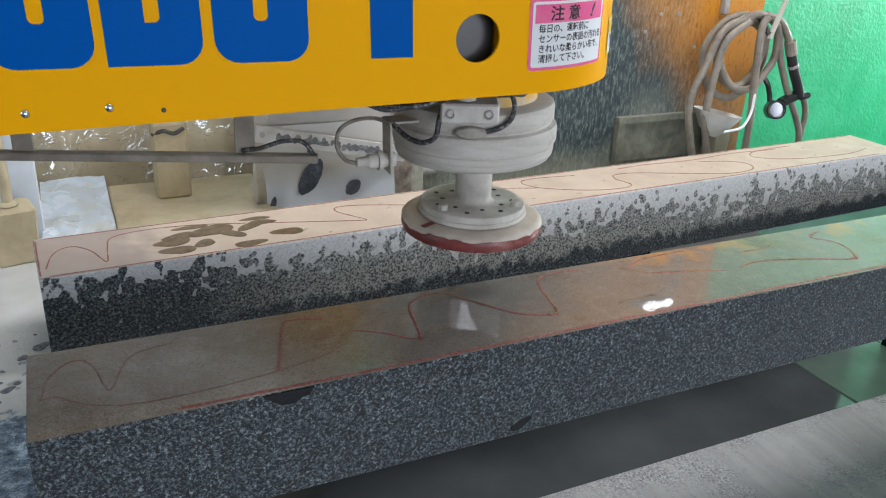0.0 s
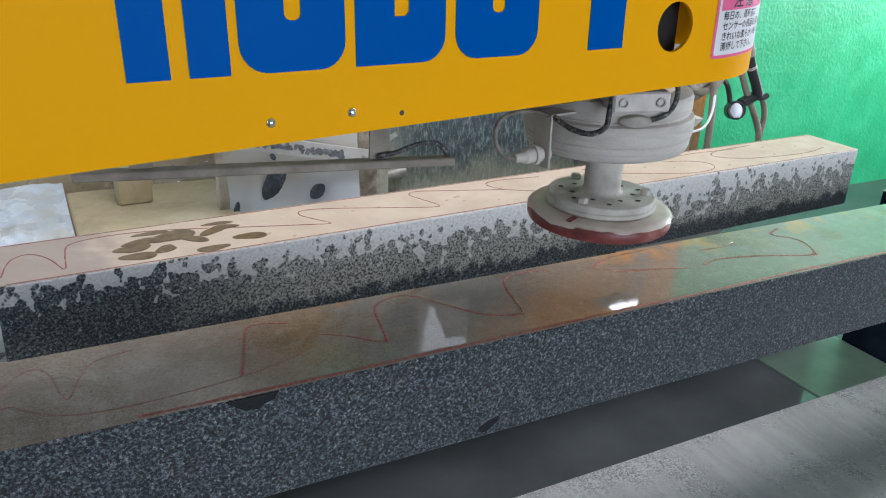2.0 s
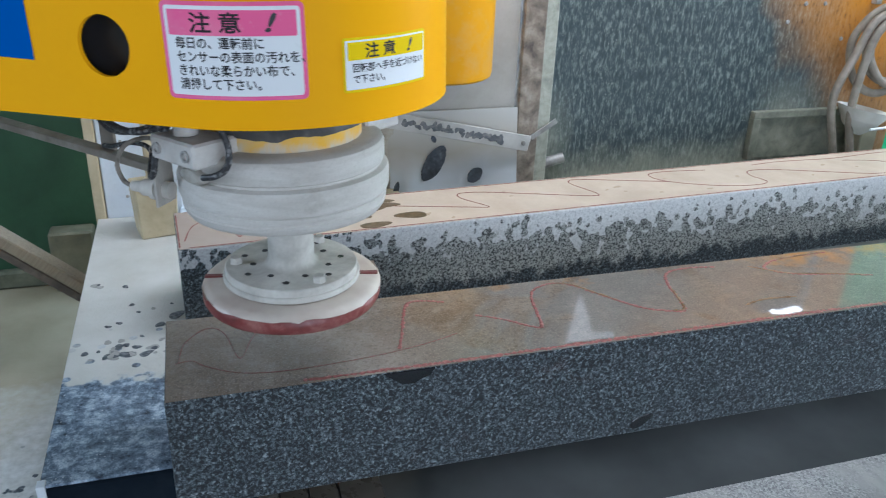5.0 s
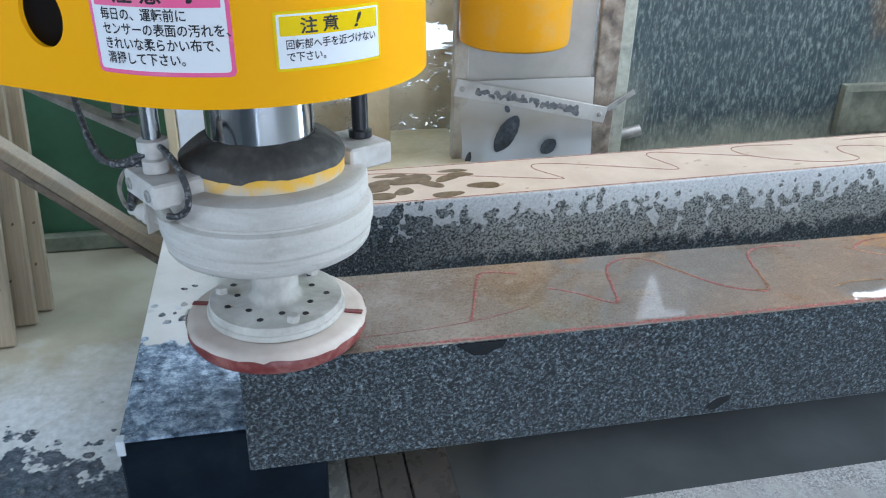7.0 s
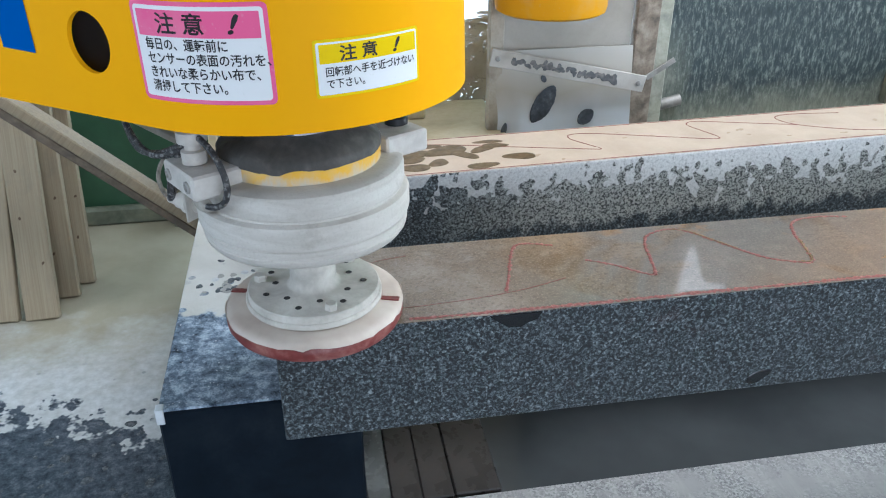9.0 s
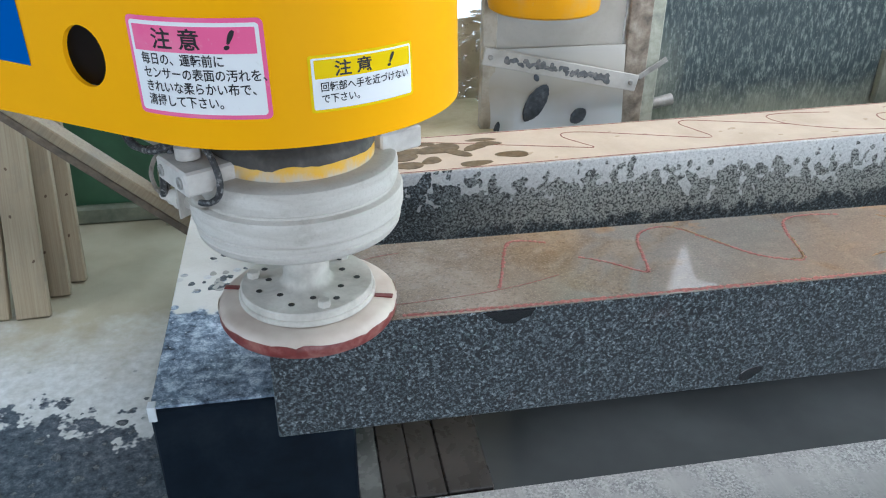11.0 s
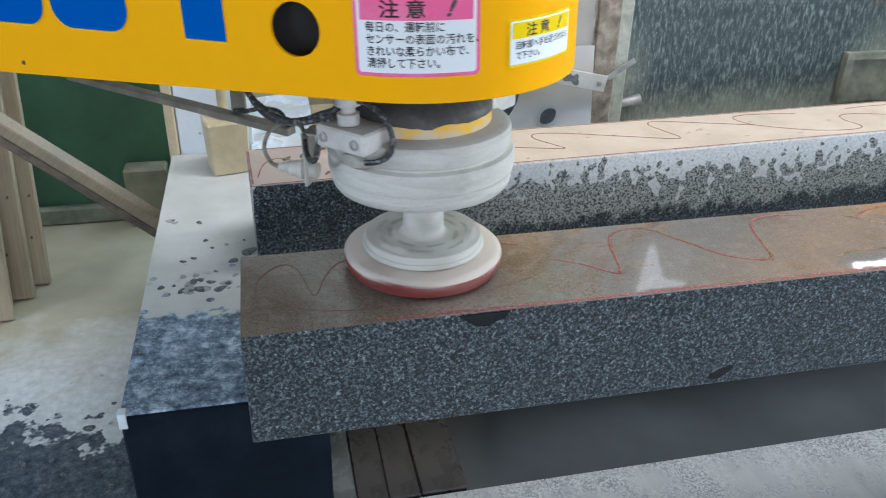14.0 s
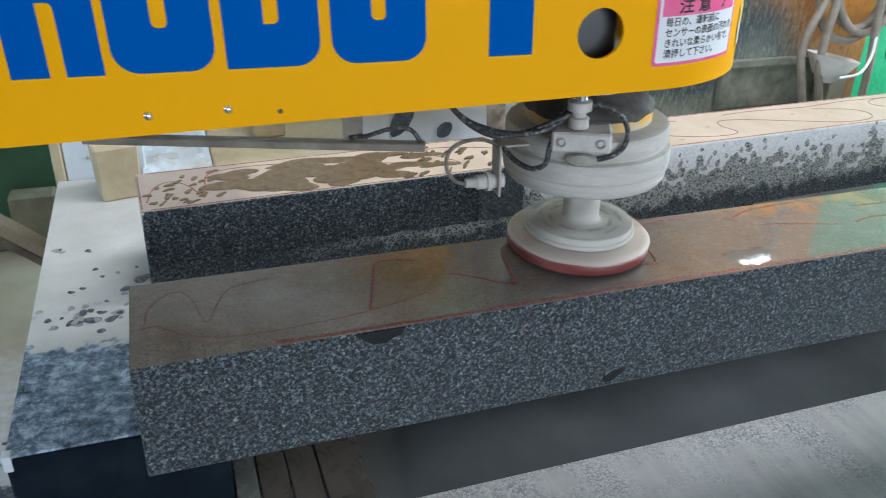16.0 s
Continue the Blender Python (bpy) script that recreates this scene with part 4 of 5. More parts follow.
part("back_plate", box((-0.09, 0.0005, -0.12), (0.13, 0.012, 0.10), 0.002), STEEL, REFLECTED_PANEL)

# unseen glowing tube, added to put a bright highlight on the near top
HIGHLIGHT_GLOW = mat("highlight_tube_glow", (0.8, 0.8, 0.8), 0.4)
HIGHLIGHT_GLOW.node_tree.nodes["Principled BSDF"].inputs["Emission Color"].default_value = (0.95, 0.98, 1.0, 1)
HIGHLIGHT_GLOW.node_tree.nodes["Principled BSDF"].inputs["Emission Strength"].default_value = 9.0
ob = thing("highlight_tube", "short glowing tube added out of view for a highlight on the wet top", "lamp", at=pose(2.27, 1.27, 1.62))
part("tube", tube([(-0.065, 0, 0.0), (0.0, 0, 0.004), (0.065, 0, 0.0)], 0.012, 12), HIGHLIGHT_GLOW, ob)
part("lamp_base", box((-0.10, 0.014, -0.012), (0.10, 0.058, 0.012), 0.002), STEEL, ob)

# ---- hose on its hook ----
HOSE_SET = thing("hose_coil", "coiled grey rubber hose hanging on a hook", "hose", at=pose(2.43, 1.27, 1.03))


def hose_part(name, pts, r=0.0140, material=HOSE, label="", parent=HOSE_SET):
    return part(name, tube(pts, r, 12), material, parent, label)


for k, (rx, rz, dx, dz, dy) in enumerate(((0.110, 0.120, 0.0, -0.005, -0.03), (0.152, 0.155, 0.005, -0.02, 0.0), (0.135, 0.140, 0.02, 0.005, -0.055))):
    hose_part("hose_loop", [(dx + rx * math.sin(2 * math.pi * j / 14) * (1 + 0.03 * math.sin(3 * j + k)), dy - 0.008 * math.sin(j), dz + rz * math.cos(2 * math.pi * j / 14)) for j in range(15)])
hose_part("hose_tail", [(-0.01, -0.06, 0.135), (-0.13, -0.06, 0.09), (-0.18, -0.055, -0.03), (-0.225, -0.05, -0.175), (-0.185, -0.05, -0.33), (-0.14, -0.05, -0.45)])
hose_part("hose_tail", [(-0.03, -0.075, 0.12), (-0.12, -0.075, 0.06), (-0.145, -0.07, -0.05), (-0.15, -0.065, -0.22), (-0.11, -0.06, -0.36), (-0.08, -0.06, -0.45)])
hose_part("hose_tail", [(0.05, -0.08, 0.135), (0.025, -0.085, 0.09), (0.045, -0.08, -0.08), (0.065, -0.08, -0.25), (0.07, -0.08, -0.45)])
hose_part("hose_tail", [(0.06, -0.06, 0.14), (0.13, -0.065, 0.12), (0.175, -0.07, 0.07), (0.20, -0.07, 0.03)])
hose_part("hose_tail", [(0.15, -0.055, 0.08), (0.18, -0.055, -0.015), (0.25, -0.06, -0.145), (0.33, -0.06, -0.255), (0.375, -0.06, -0.34), (0.38, -0.06, -0.45)], 0.0130)
hose_part("hose_tail", [(0.27, -0.05, -0.05), (0.325, -0.055, -0.14), (0.38, -0.06, -0.24), (0.385, -0.055, -0.36), (0.38, -0.055, -0.45)], 0.0120)
gun = hose_part("spray_gun", [(0.208, -0.073, 0.01), (0.245, -0.078, -0.07), (0.275, -0.08, -0.12), (0.298, -0.08, -0.165)], 0.019, BLACK_GLOSS, "black hose nozzle with metal collar")
hose_part("metal_collar", [(0.195, -0.072, 0.045), (0.216, -0.074, -0.005)], 0.0215, HOSE, "", gun)
hose_part("metal_collar", [(0.232, -0.076, -0.044), (0.238, -0.077, -0.054)], 0.0210, STEEL, "", gun)
hose_part("trigger", [(0.285, -0.08, -0.165), (0.315, -0.085, -0.172), (0.345, -0.085, -0.165)], 0.012, BLACK_GLOSS, "", gun)
part("hook", box((-0.010, -0.006, 0), (0.010, 0.006, 0.15), 0.003, pose(0.055, -0.10, 0.06, 0, 18, 0)), mottled("pale_hook", (0.52, 0.5, 0.42), (0.4, 0.38, 0.3)), HOSE_SET)
part("hook_arm", tube([(0.05, 0.03, 0.12), (0.055, -0.04, 0.115), (0.058, -0.10, 0.075)], 0.012, 8), DARK_RUBBER, HOSE_SET)
ob = thing("round_lamp", "small round metal spotlight on a bracket by the hose", "lamp", at=pose(2.625, 1.20, 0.812))
LENS = mat("dark_lens_metal", (0.30, 0.30, 0.32), 0.28, 1.0)
part("lamp_body", lathe([(0, -0.03), (0.03, -0.03), (0.036, -0.02), (0.036, 0.02), (0.031, 0.022), (0.028, 0.012), (0, 0.010)], 24, pose(0, 0, 0, 78, 0, -20)), LENS, ob, "", 40)
part("lens_ring", lathe([(0.030, 0.0225), (0.037, 0.021), (0.037, 0.008), (0.0365, 0.006)], 24, pose(0, 0, 0, 78, 0, -20)), BLACK_GLOSS, ob)
part("lamp_bracket", tube([(0.0, 0.03, 0.02), (-0.01, 0.035, 0.06), (-0.03, 0.04, 0.10), (-0.055, 0.06, 0.135)], 0.010, 10), BLACK_GLOSS, ob)
part("lamp_clamp", box((0.03, -0.02, 0.0), (0.12, 0.02, 0.03), 0.005, pose(0, 0, 0, 0, -20, 0)), BLACK_GLOSS, ob)
ob = thing("funnel", "white plastic funnel on a pale upright by the hose", "funnel", at=pose(2.335, 1.215, 0.745))
part("bowl", lathe([(0.02, -0.02), (0.055, 0.01), (0.088, 0.07), (0.092, 0.072), (0.088, 0.066), (0.05, 0.004), (0.0, -0.012)], 28, pose(0, 0, 0, 0, 10, 0)), mottled("white_funnel", (0.72, 0.71, 0.66), (0.6, 0.58, 0.5)), ob, "", 40)
part("upright", box((0.03, 0.0, -0.80), (0.10, 0.04, 0.02), 0.004), mottled("cream_upright", (0.55, 0.51, 0.38), (0.42, 0.39, 0.28)), ob)
part("rim_wire", tube([(-0.03, -0.09, 0.02), (0.06, -0.085, 0.03), (0.12, -0.06, 0.08), (0.15, -0.03, 0.15)], 0.005, 8), WHITE, ob)

# ---- timber leaning on the green wall ----
def leaning_plank(foot, top, width, thick, label):
    f, t = Vector(foot), Vector(top)
    d = (t - f).normalized()
    side = Vector((1, 0, 0)) - d * d.x
    side.normalize()
    m = Matrix((side, side.cross(d) * -1, d)).transposed().to_4x4()
    m.translation = f
    ob = thing("timber_plank", label, "plank", "timber planks", at=m)
    bm = box((-width / 2, 0, 0), (width / 2, thick, (t - f).length), 0.003)
    part("board", bm, WOOD, ob)
    for k in range(3):
        b = bmesh.new()
        blob(b, 0, 0, 0, 0.006, 0.004, random.random() * 3, 0.0006, 12, 0.1)
        b.transform(pose(random.uniform(-0.3, 0.3) * width, -0.0002, 0.15 + 0.16 * k + 0.05 * random.random(), 90, 0, 0))
        part("knot", b, mottled("dark_knot", (0.10, 0.06, 0.03), (0.06, 0.035, 0.02)), ob)
    return ob


leaning_plank((-0.845, 1.406, 0.005), (-0.910, 2.09, 1.5), 0.105, 0.03, "pale timber plank leaning on the green wall")
leaning_plank((-0.799, 1.537, 0.005), (-0.845, 2.08, 1.5), 0.085, 0.03, "pale timber plank leaning on the green wall")
leaning_plank((-0.764, 1.627, 0.005), (-0.790, 2.07, 1.5), 0.08, 0.03, "pale timber plank leaning on the green wall")
leaning_plank((-0.968, 1.407, 0.005), (-0.960, 2.10, 1.5), 0.10, 0.03, "weathered grey-brown plank leaning on the green wall")
ob = thing("diagonal_beam", "rough timber beam lying slanted from wall to floor", "timber beam", at=pose(-0.80, 1.37, 0.752, 0, 41.7, 0))
part("board", box((-0.75, -0.02, 0.006), (0.98, 0.05, 0.040), 0.004), WOOD, ob)
# lower edge in a darker brown than the board
part("dark_underside", box((-0.75, -0.019, -0.020), (0.98, 0.049, 0.0055), 0.004), mottled("dark_timber_edge", (0.11, 0.085, 0.06), (0.06, 0.05, 0.04), (0.18, 0.14, 0.1), 20), ob, "darker lower edge")
ob = thing("concrete_stub", "low dull greenish concrete stub against the wall", "block", at=pose(-0.50, 2.04, 0))
part("stub_body", box((0, 0, -0.01), (0.16, 0.09, 0.24), 0.008), mottled("damp_green_concrete", (0.17, 0.155, 0.10), (0.10, 0.10, 0.065), (0.23, 0.205, 0.14), 8), ob)


# ---- robot arm with its cover ----
NOSE = 0.220
COVER_Z0, COVER_Z1, ARM_END = 0.134, 0.52, -1.15


def wrap(u, z, out=0.0):
    """A point on the cover's skin: u runs along the flat front and, past 0, round the nose."""
    r = NOSE + out
    if u <= 0:
        return Vector((u, -r, z))
    a = u / NOSE
    return Vector((r * math.sin(a), -r * math.cos(a), z))


def outline(r):
    pts = []
    for k in range(49):
        a = -math.pi / 2 + math.pi * k / 48
        pts.append((r * math.cos(a), r * math.sin(a)))
    for k in range(25):
        a = math.pi / 2 + math.pi * k / 24
        pts.append((ARM_END + r * math.cos(a), r * math.sin(a)))
    return pts


def apply_cuts(ob, cutters):
    for c in cutters:
        mod = ob.modifiers.new("cut", "BOOLEAN")
        mod.object, mod.operation, mod.solver = c, "DIFFERENCE", "EXACT"
    bpy.context.view_layer.update()
    old = ob.data
    ob.data = bpy.data.meshes.new_from_object(ob.evaluated_get(bpy.context.evaluated_depsgraph_get()))
    ob.modifiers.clear()
    ob.data.name = old.name
    for c in cutters:
        bpy.data.objects.remove(c)


ARM = thing("robot_arm", "yellow enamelled robot arm cover with blue lettering and warning stickers", "machine arm")
bm = bmesh.new()
outer, inner = outline(NOSE), outline(NOSE - 0.006)
rows = [[bm.verts.new((x, y, z)) for x, y in o] for o, z in ((inner, COVER_Z0), (outer, COVER_Z0), (outer, COVER_Z1), (inner, COVER_Z1 - 0.006))]
for a, b in zip(rows, rows[1:]):
    for k in range(len(a)):
        j = (k + 1) % len(a)
        bm.faces.new((a[k], a[j], b[j], b[k]))
for k in range(len(outer)):
    j = (k + 1) % len(outer)
    bm.faces.new((rows[3][k], rows[3][j], rows[0][j], rows[0][k]))
COVER = part("cover", bm, YELLOW, ARM)
cutters = []
for hx, hz in ((-0.0965, 0.219), (-0.0965, 0.327)):
    cutters.append(part("cutter", lathe([(0, -0.05), (0.034, -0.05), (0.034, 0.05), (0, 0.05)], 48, pose(hx, -NOSE, hz, 90, 0, 0)), YELLOW))
apply_cuts(COVER, cutters)
COVER.data.shade_smooth()
COVER.data.set_sharp_from_angle(angle=radians(30))
lid = bmesh.new()
f = lid.faces.new([lid.verts.new((x, y, COVER_Z1 - 0.002)) for x, y in outline(NOSE - 0.0065)])
ext = bmesh.ops.extrude_face_region(lid, geom=[f])
bmesh.ops.translate(lid, vec=(0, 0, -0.004), verts=[v for v in ext["geom"] if isinstance(v, bmesh.types.BMVert)])
part("cover_lid", lid, YELLOW, ARM)
# plate across the inside of the cover that carries the shaft
seat = bmesh.new()
f = seat.faces.new([seat.verts.new((x, y, 0.266)) for x, y in outline(NOSE - 0.004)])
ext = bmesh.ops.extrude_face_region(seat, geom=[f])
bmesh.ops.translate(seat, vec=(0, 0, 0.010), verts=[v for v in ext["geom"] if isinstance(v, bmesh.types.BMVert)])
part("bearing_plate", seat, STEEL, ARM, "steel plate carrying the shaft")


def plate(name, poly, out, thick, material, parent, label="", flat=True):
    """A flat sheet on the cover's skin, from an outline in (u, z)."""
    bm = bmesh.new()
    top = [bm.verts.new(wrap(u, z, out + thick)) for u, z in poly]
    low = [bm.verts.new(wrap(u, z, out)) for u, z in poly]
    bm.faces.new(top)
    for k in range(len(poly)):
        j = (k + 1) % len(poly)
        bm.faces.new((top[k], low[k], low[j], top[j]))
    return part(name, bm, material, parent, label)


def rounded(x0, z0, x1, z1, corners, n=6):
    """A rectangle with its own radius at each corner: bl, br, tr, tl."""
    pts = []
    for (cx, cz, a0), r in zip(((x0, z0, 180), (x1, z0, 270), (x1, z1, 0), (x0, z1, 90)), corners):
        if r == 0:
            pts.append((cx, cz))
            continue
        ox, oz = cx + (r if cx == x0 else -r), cz + (r if cz == z0 else -r)
        for k in range(n + 1):
            a = radians(a0 + 90 * k / n)
            pts.append((ox + r * math.cos(a), oz + r * math.sin(a)))
    return pts


LZ0, LZ1, LST = 0.1938, 0.40, 0.052


def letter(name, outer_poly, holes):
    """A painted block letter with its counters left open, cut from a sheet."""
    outer_poly = [(x, z - 0.024 * x) for x, z in outer_poly]
    ob = plate(name, outer_poly, 0.0006, 0.0008, BLUE, ARM, "blue block letter")
    cut = []
    for x0, z0, x1, z1, c in holes:
        bm = bmesh.new()
        poly = [(x, z - 0.024 * x) for x, z in rounded(x0, z0, x1, z1, c)]
        a = [bm.verts.new((x, -NOSE - 0.02, z)) for x, z in poly]
        b = [bm.verts.new((x, -NOSE + 0.02, z)) for x, z in poly]
        bm.faces.new(a)
        bm.faces.new(b[::-1])
        for k in range(len(poly)):
            j = (k + 1) % len(poly)
            bm.faces.new((a[k], b[k], b[j], a[j]))
        cut.append(part("cutter", bm, BLUE))
    if cut:
        apply_cuts(ob, cut)
    return ob


def letters():
    def o(x0, x1):
        m = (x0 + x1) / 2
        letter("letter_o", rounded(x0, LZ0, x1, LZ1, (0.03,) * 4), [(m - 0.009, LZ0 + LST, m + 0.009, LZ1 - LST, (0.007,) * 4)])
    o(-0.459, -0.339)
    o(-0.716, -0.599)
    b0, b1 = -0.587, -0.473
    m = (b0 + b1) / 2
    letter("letter_b", rounded(b0, LZ0, b1, LZ1, (0, 0.03, 0.03, 0)), [(m - 0.009, LZ0 + LST, m + 0.009, 0.278, (0.0, 0.007, 0.007, 0.0)), (m - 0.009, 0.316, m + 0.009, LZ1 - LST, (0.0, 0.007, 0.007, 0.0))])
    r0, r1 = -0.827, -0.726
    m = (r0 + r1) / 2
    letter("letter_r", rounded(r0, LZ0, r1, LZ1, (0, 0, 0.03, 0)), [(m - 0.009, LZ0 - 0.01, m + 0.009, 0.278, (0, 0, 0.007, 0)), (m - 0.009, 0.316, m + 0.009, LZ1 - LST, (0, 0.007, 0.007, 0))])
    t = -0.2248
    letter("letter_t", [(t - 0.030, LZ0), (t + 0.030, LZ0), (t + 0.030, LZ1 - LST), (t + 0.062, LZ1 - LST), (t + 0.062, LZ1), (t - 0.062, LZ1), (t - 0.062, LZ1 - LST), (t - 0.030, LZ1 - LST)], [])


letters()
part("shaft_sleeve", lathe([(0.0705, 0.26), (0.088, 0.26), (0.088, 0.515), (0.0705, 0.515)], 40), STEEL, ARM)
part("inner_sensor", box((-0.20, -0.19, 0.17), (-0.055, -0.10, 0.44), 0.006), BLACK_GLOSS, ARM, "black sensor body behind the hole")


def skin_sheet(name, u0, z0, u1, z1, r, out, material, parent, label=""):
    """A sticker layer that follows the round nose, with rounded corners."""
    bm = bmesh.new()
    cols = sorted({u0, u1, *[u0 + r * (1 - math.cos(k * math.pi / 8)) for k in range(5)], *[u1 - r * (1 - math.cos(k * math.pi / 8)) for k in range(5)], *[u0 + r + (u1 - u0 - 2 * r) * k / 16 for k in range(17)]})
    rows = []
    for u in cols:
        d = min(u - u0, u1 - u)
        cut = r - math.sqrt(max(r * r - (r - d) ** 2, 0)) if d < r else 0
        rows.append([bm.verts.new(wrap(u, z, o)) for z, o in ((z0 + cut, out - 0.0004), (z0 + cut, out), (z1 - cut, out), (z1 - cut, out - 0.0004))])
    for a, b in zip(rows, rows[1:]):
        for k in range(3):
            bm.faces.new((a[k], b[k], b[k + 1], a[k + 1]))
    return part(name, bm, material, parent, label)


def skin_text(name, body, u, z, size, out, parent, squeeze=1.0, weight=0.0, lean=0.0):
    """Printed words on the cover's skin, starting at u with their foot at z."""
    c = bpy.data.curves.new("words", "FONT")
    c.body, c.size, c.offset, c.resolution_u, c.shear = body, size, weight, 2, lean
    tmp = new("words", c)
    bpy.context.view_layer.update()
    me = bpy.data.meshes.new_from_object(tmp.evaluated_get(bpy.context.evaluated_depsgraph_get()))
    bpy.data.objects.remove(tmp)
    for v in me.vertices:
        v.co = wrap(u + v.co.x * squeeze, z + v.co.y, out)
    me.materials.clear()
    me.materials.append(BLACK)
    me.name = name
    ob = new(name, me)
    ob.parent = parent
    return ob


def stickers():
    # large pink caution sticker
    u0, u1, z0, z1 = -0.0165, 0.1390, 0.1680, 0.2710
    s = skin_sheet("caution_sticker", u0, z0, u1, z1, 0.006, 0.0010, PINK, ARM, "pink and white caution sticker in Japanese")
    skin_sheet("sticker_face", u0 + 0.0045, z0 + 0.0045, u1 - 0.0045, z1 - 0.0045, 0.004, 0.0014, WHITE, s)
    skin_sheet("heading_band", u0 + 0.0085, z1 - 0.0350, u1 - 0.0085, z1 - 0.0085, 0.001, 0.0017, PINK, s)
    skin_text("heading_text", "注 意", u0 + 0.033, z1 - 0.0300, 0.0225, 0.0020, s, 1.12, 0.00042)
    skin_text("heading_text", "!", u0 + 0.112, z1 - 0.0300, 0.0260, 0.0020, s, 1.3, 0.0008, 0.35)
    for k, line in enumerate(("毎日の、運転前に", "センサーの表面の汚れを、", "きれいな柔らかい布で、", "清掃して下さい。")):
        skin_text("sticker_text", line, u0 + 0.0150 + 0.001 * (k == 3), z1 - 0.0475 - 0.0145 * k, 0.0132, 0.0018, s, 0.925, 0.00022)
    # smaller yellow caution sticker
    u0, u1, z0, z1 = 0.1785, 0.3030, 0.1700, 0.2300
    s = skin_sheet("caution_sticker", u0, z0, u1, z1, 0.003, 0.0010, STICKER_YELLOW, ARM, "yellow and white caution sticker in Japanese")
    skin_sheet("sticker_face", u0 + 0.003, z0 + 0.003, u1 - 0.003, z1 - 0.003, 0.002, 0.0014, WHITE, s)
    skin_sheet("heading_band", u0 + 0.006, z1 - 0.0245, u1 - 0.005, z1 - 0.005, 0.001, 0.0017, STICKER_YELLOW, s)
    skin_text("heading_text", "注 意", u0 + 0.027, z1 - 0.0215, 0.0172, 0.0020, s, 1.1, 0.00036)
    skin_text("heading_text", "!", u0 + 0.087, z1 - 0.0212, 0.0195, 0.0020, s, 1.3, 0.0006, 0.35)
    for k, line in enumerate(("回転部へ手を近づけない", "で下さい。")):
        skin_text("sticker_text", line, u0 + 0.0110, z1 - 0.0370 - 0.0125 * k, 0.0105, 0.0018, s, 0.92, 0.00018)


stickers()


def dome(parent, name, x, z, r, material):
    part(name, lathe([(r * 1.15, 0), (r * 1.1, r * 0.2), (r * 0.9, r * 0.5), (r * 0.5, r * 0.75), (0, r * 0.82)], 16, pose(x, -NOSE, z, 90, 0, 0)), material, parent, smooth=40)


for x in (-0.688, -0.5935, -0.98):
    dome(ARM, "rivet", x, 0.158, 0.0050, CHROME)
dome(ARM, "screw", -0.53, 0.150, 0.0028, DARK_RUBBER)


def guide_bar():
    """The flat bar that hangs under the arm, with its two straps and a short cable."""
    a, b = Vector((-0.842, 0.205, -0.001)), Vector((-0.272, 0.070, -0.026))
    d = (b - a).normalized()
    turn = math.degrees(math.atan2(d.y, d.x))
    m = pose(*a, 0, 0, turn) @ pose(0, 0, 0, 0, 2.4, 0)
    bar = part("guide_bar", box((0, -0.012, -0.007), ((b - a).length, 0.012, 0.007), 0.002, m), GREY_BAR, ARM)
    for s in (0.078, 0.443):
        part("strap", box((s, 0.003, 0.006), (s + 0.034, 0.009, 0.19), 0.001, m), GREY_BAR, bar)
    part("cable", tube([m @ Vector(p) for p in ((0.455, 0.0, 0.012), (0.485, -0.004, 0.018), (0.525, 0.0, 0.030), (0.56, 0.004, 0.028), (0.579, 0, 0.005))], 0.004), CABLE, bar)
    for s in (0.258, 0.543):
        part("bolt", lathe([(0.004, -0.0125), (0.004, -0.0145), (0, -0.0148)], 8, m @ pose(s, 0, 0.001, 90, 0, 0) @ pose(0, 0, 0.0)), BLACK, bar)


guide_bar()


# ---- spindle unit ----
RING = mat("yellow_ring_under_slurry", (0.72, 0.42, 0.06), 0.6)
_n = Net(RING)
_t = _n.math("ADD", _n.math("MULTIPLY", _n.math("SUBTRACT", _n.axis(2), 0.25), 12.0), _n.math("MULTIPLY", _n.math("SUBTRACT", _n.noise(24, 4, 0.7, _n.scaled((1.0, 1.0, 0.5))), 0.5), 0.75))
_n.colour(_n.mix(_n.ramp(_t, (0.02, 1.0), (0.18, 0.0)), _n.ramp(_n.noise(16, 4), (0.42, (0.80, 0.45, 0.035)), (0.7, (0.66, 0.50, 0.26))), (0.58, 0.53, 0.45)))
SPINDLE = thing("spindle_unit", "slurry-coated polishing spindle with pulley housing and red abrasive disc", "polishing spindle")
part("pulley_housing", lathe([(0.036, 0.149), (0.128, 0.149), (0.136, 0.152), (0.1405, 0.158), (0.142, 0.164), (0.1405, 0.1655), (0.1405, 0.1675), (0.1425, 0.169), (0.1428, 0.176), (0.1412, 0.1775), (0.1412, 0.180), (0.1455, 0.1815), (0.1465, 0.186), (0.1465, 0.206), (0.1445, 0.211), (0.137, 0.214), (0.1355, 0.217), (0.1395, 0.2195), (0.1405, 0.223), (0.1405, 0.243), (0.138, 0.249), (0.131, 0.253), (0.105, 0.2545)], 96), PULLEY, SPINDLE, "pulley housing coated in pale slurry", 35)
part("yellow_ring", lathe([(0.109, 0.2525), (0.1095, 0.262), (0.109, 0.281), (0.1, 0.283)], 64), RING, SPINDLE, "yellow ring under slurry crust", 35)
bm = bmesh.new()
n, prof = 72, [(0.1105, 0.272), (0.1105, 0.280), (0.107, 0.286), (0.097, 0.294), (0.085, 0.302), (0.0745, 0.306), (0.0722, 0.307)]
rings = []
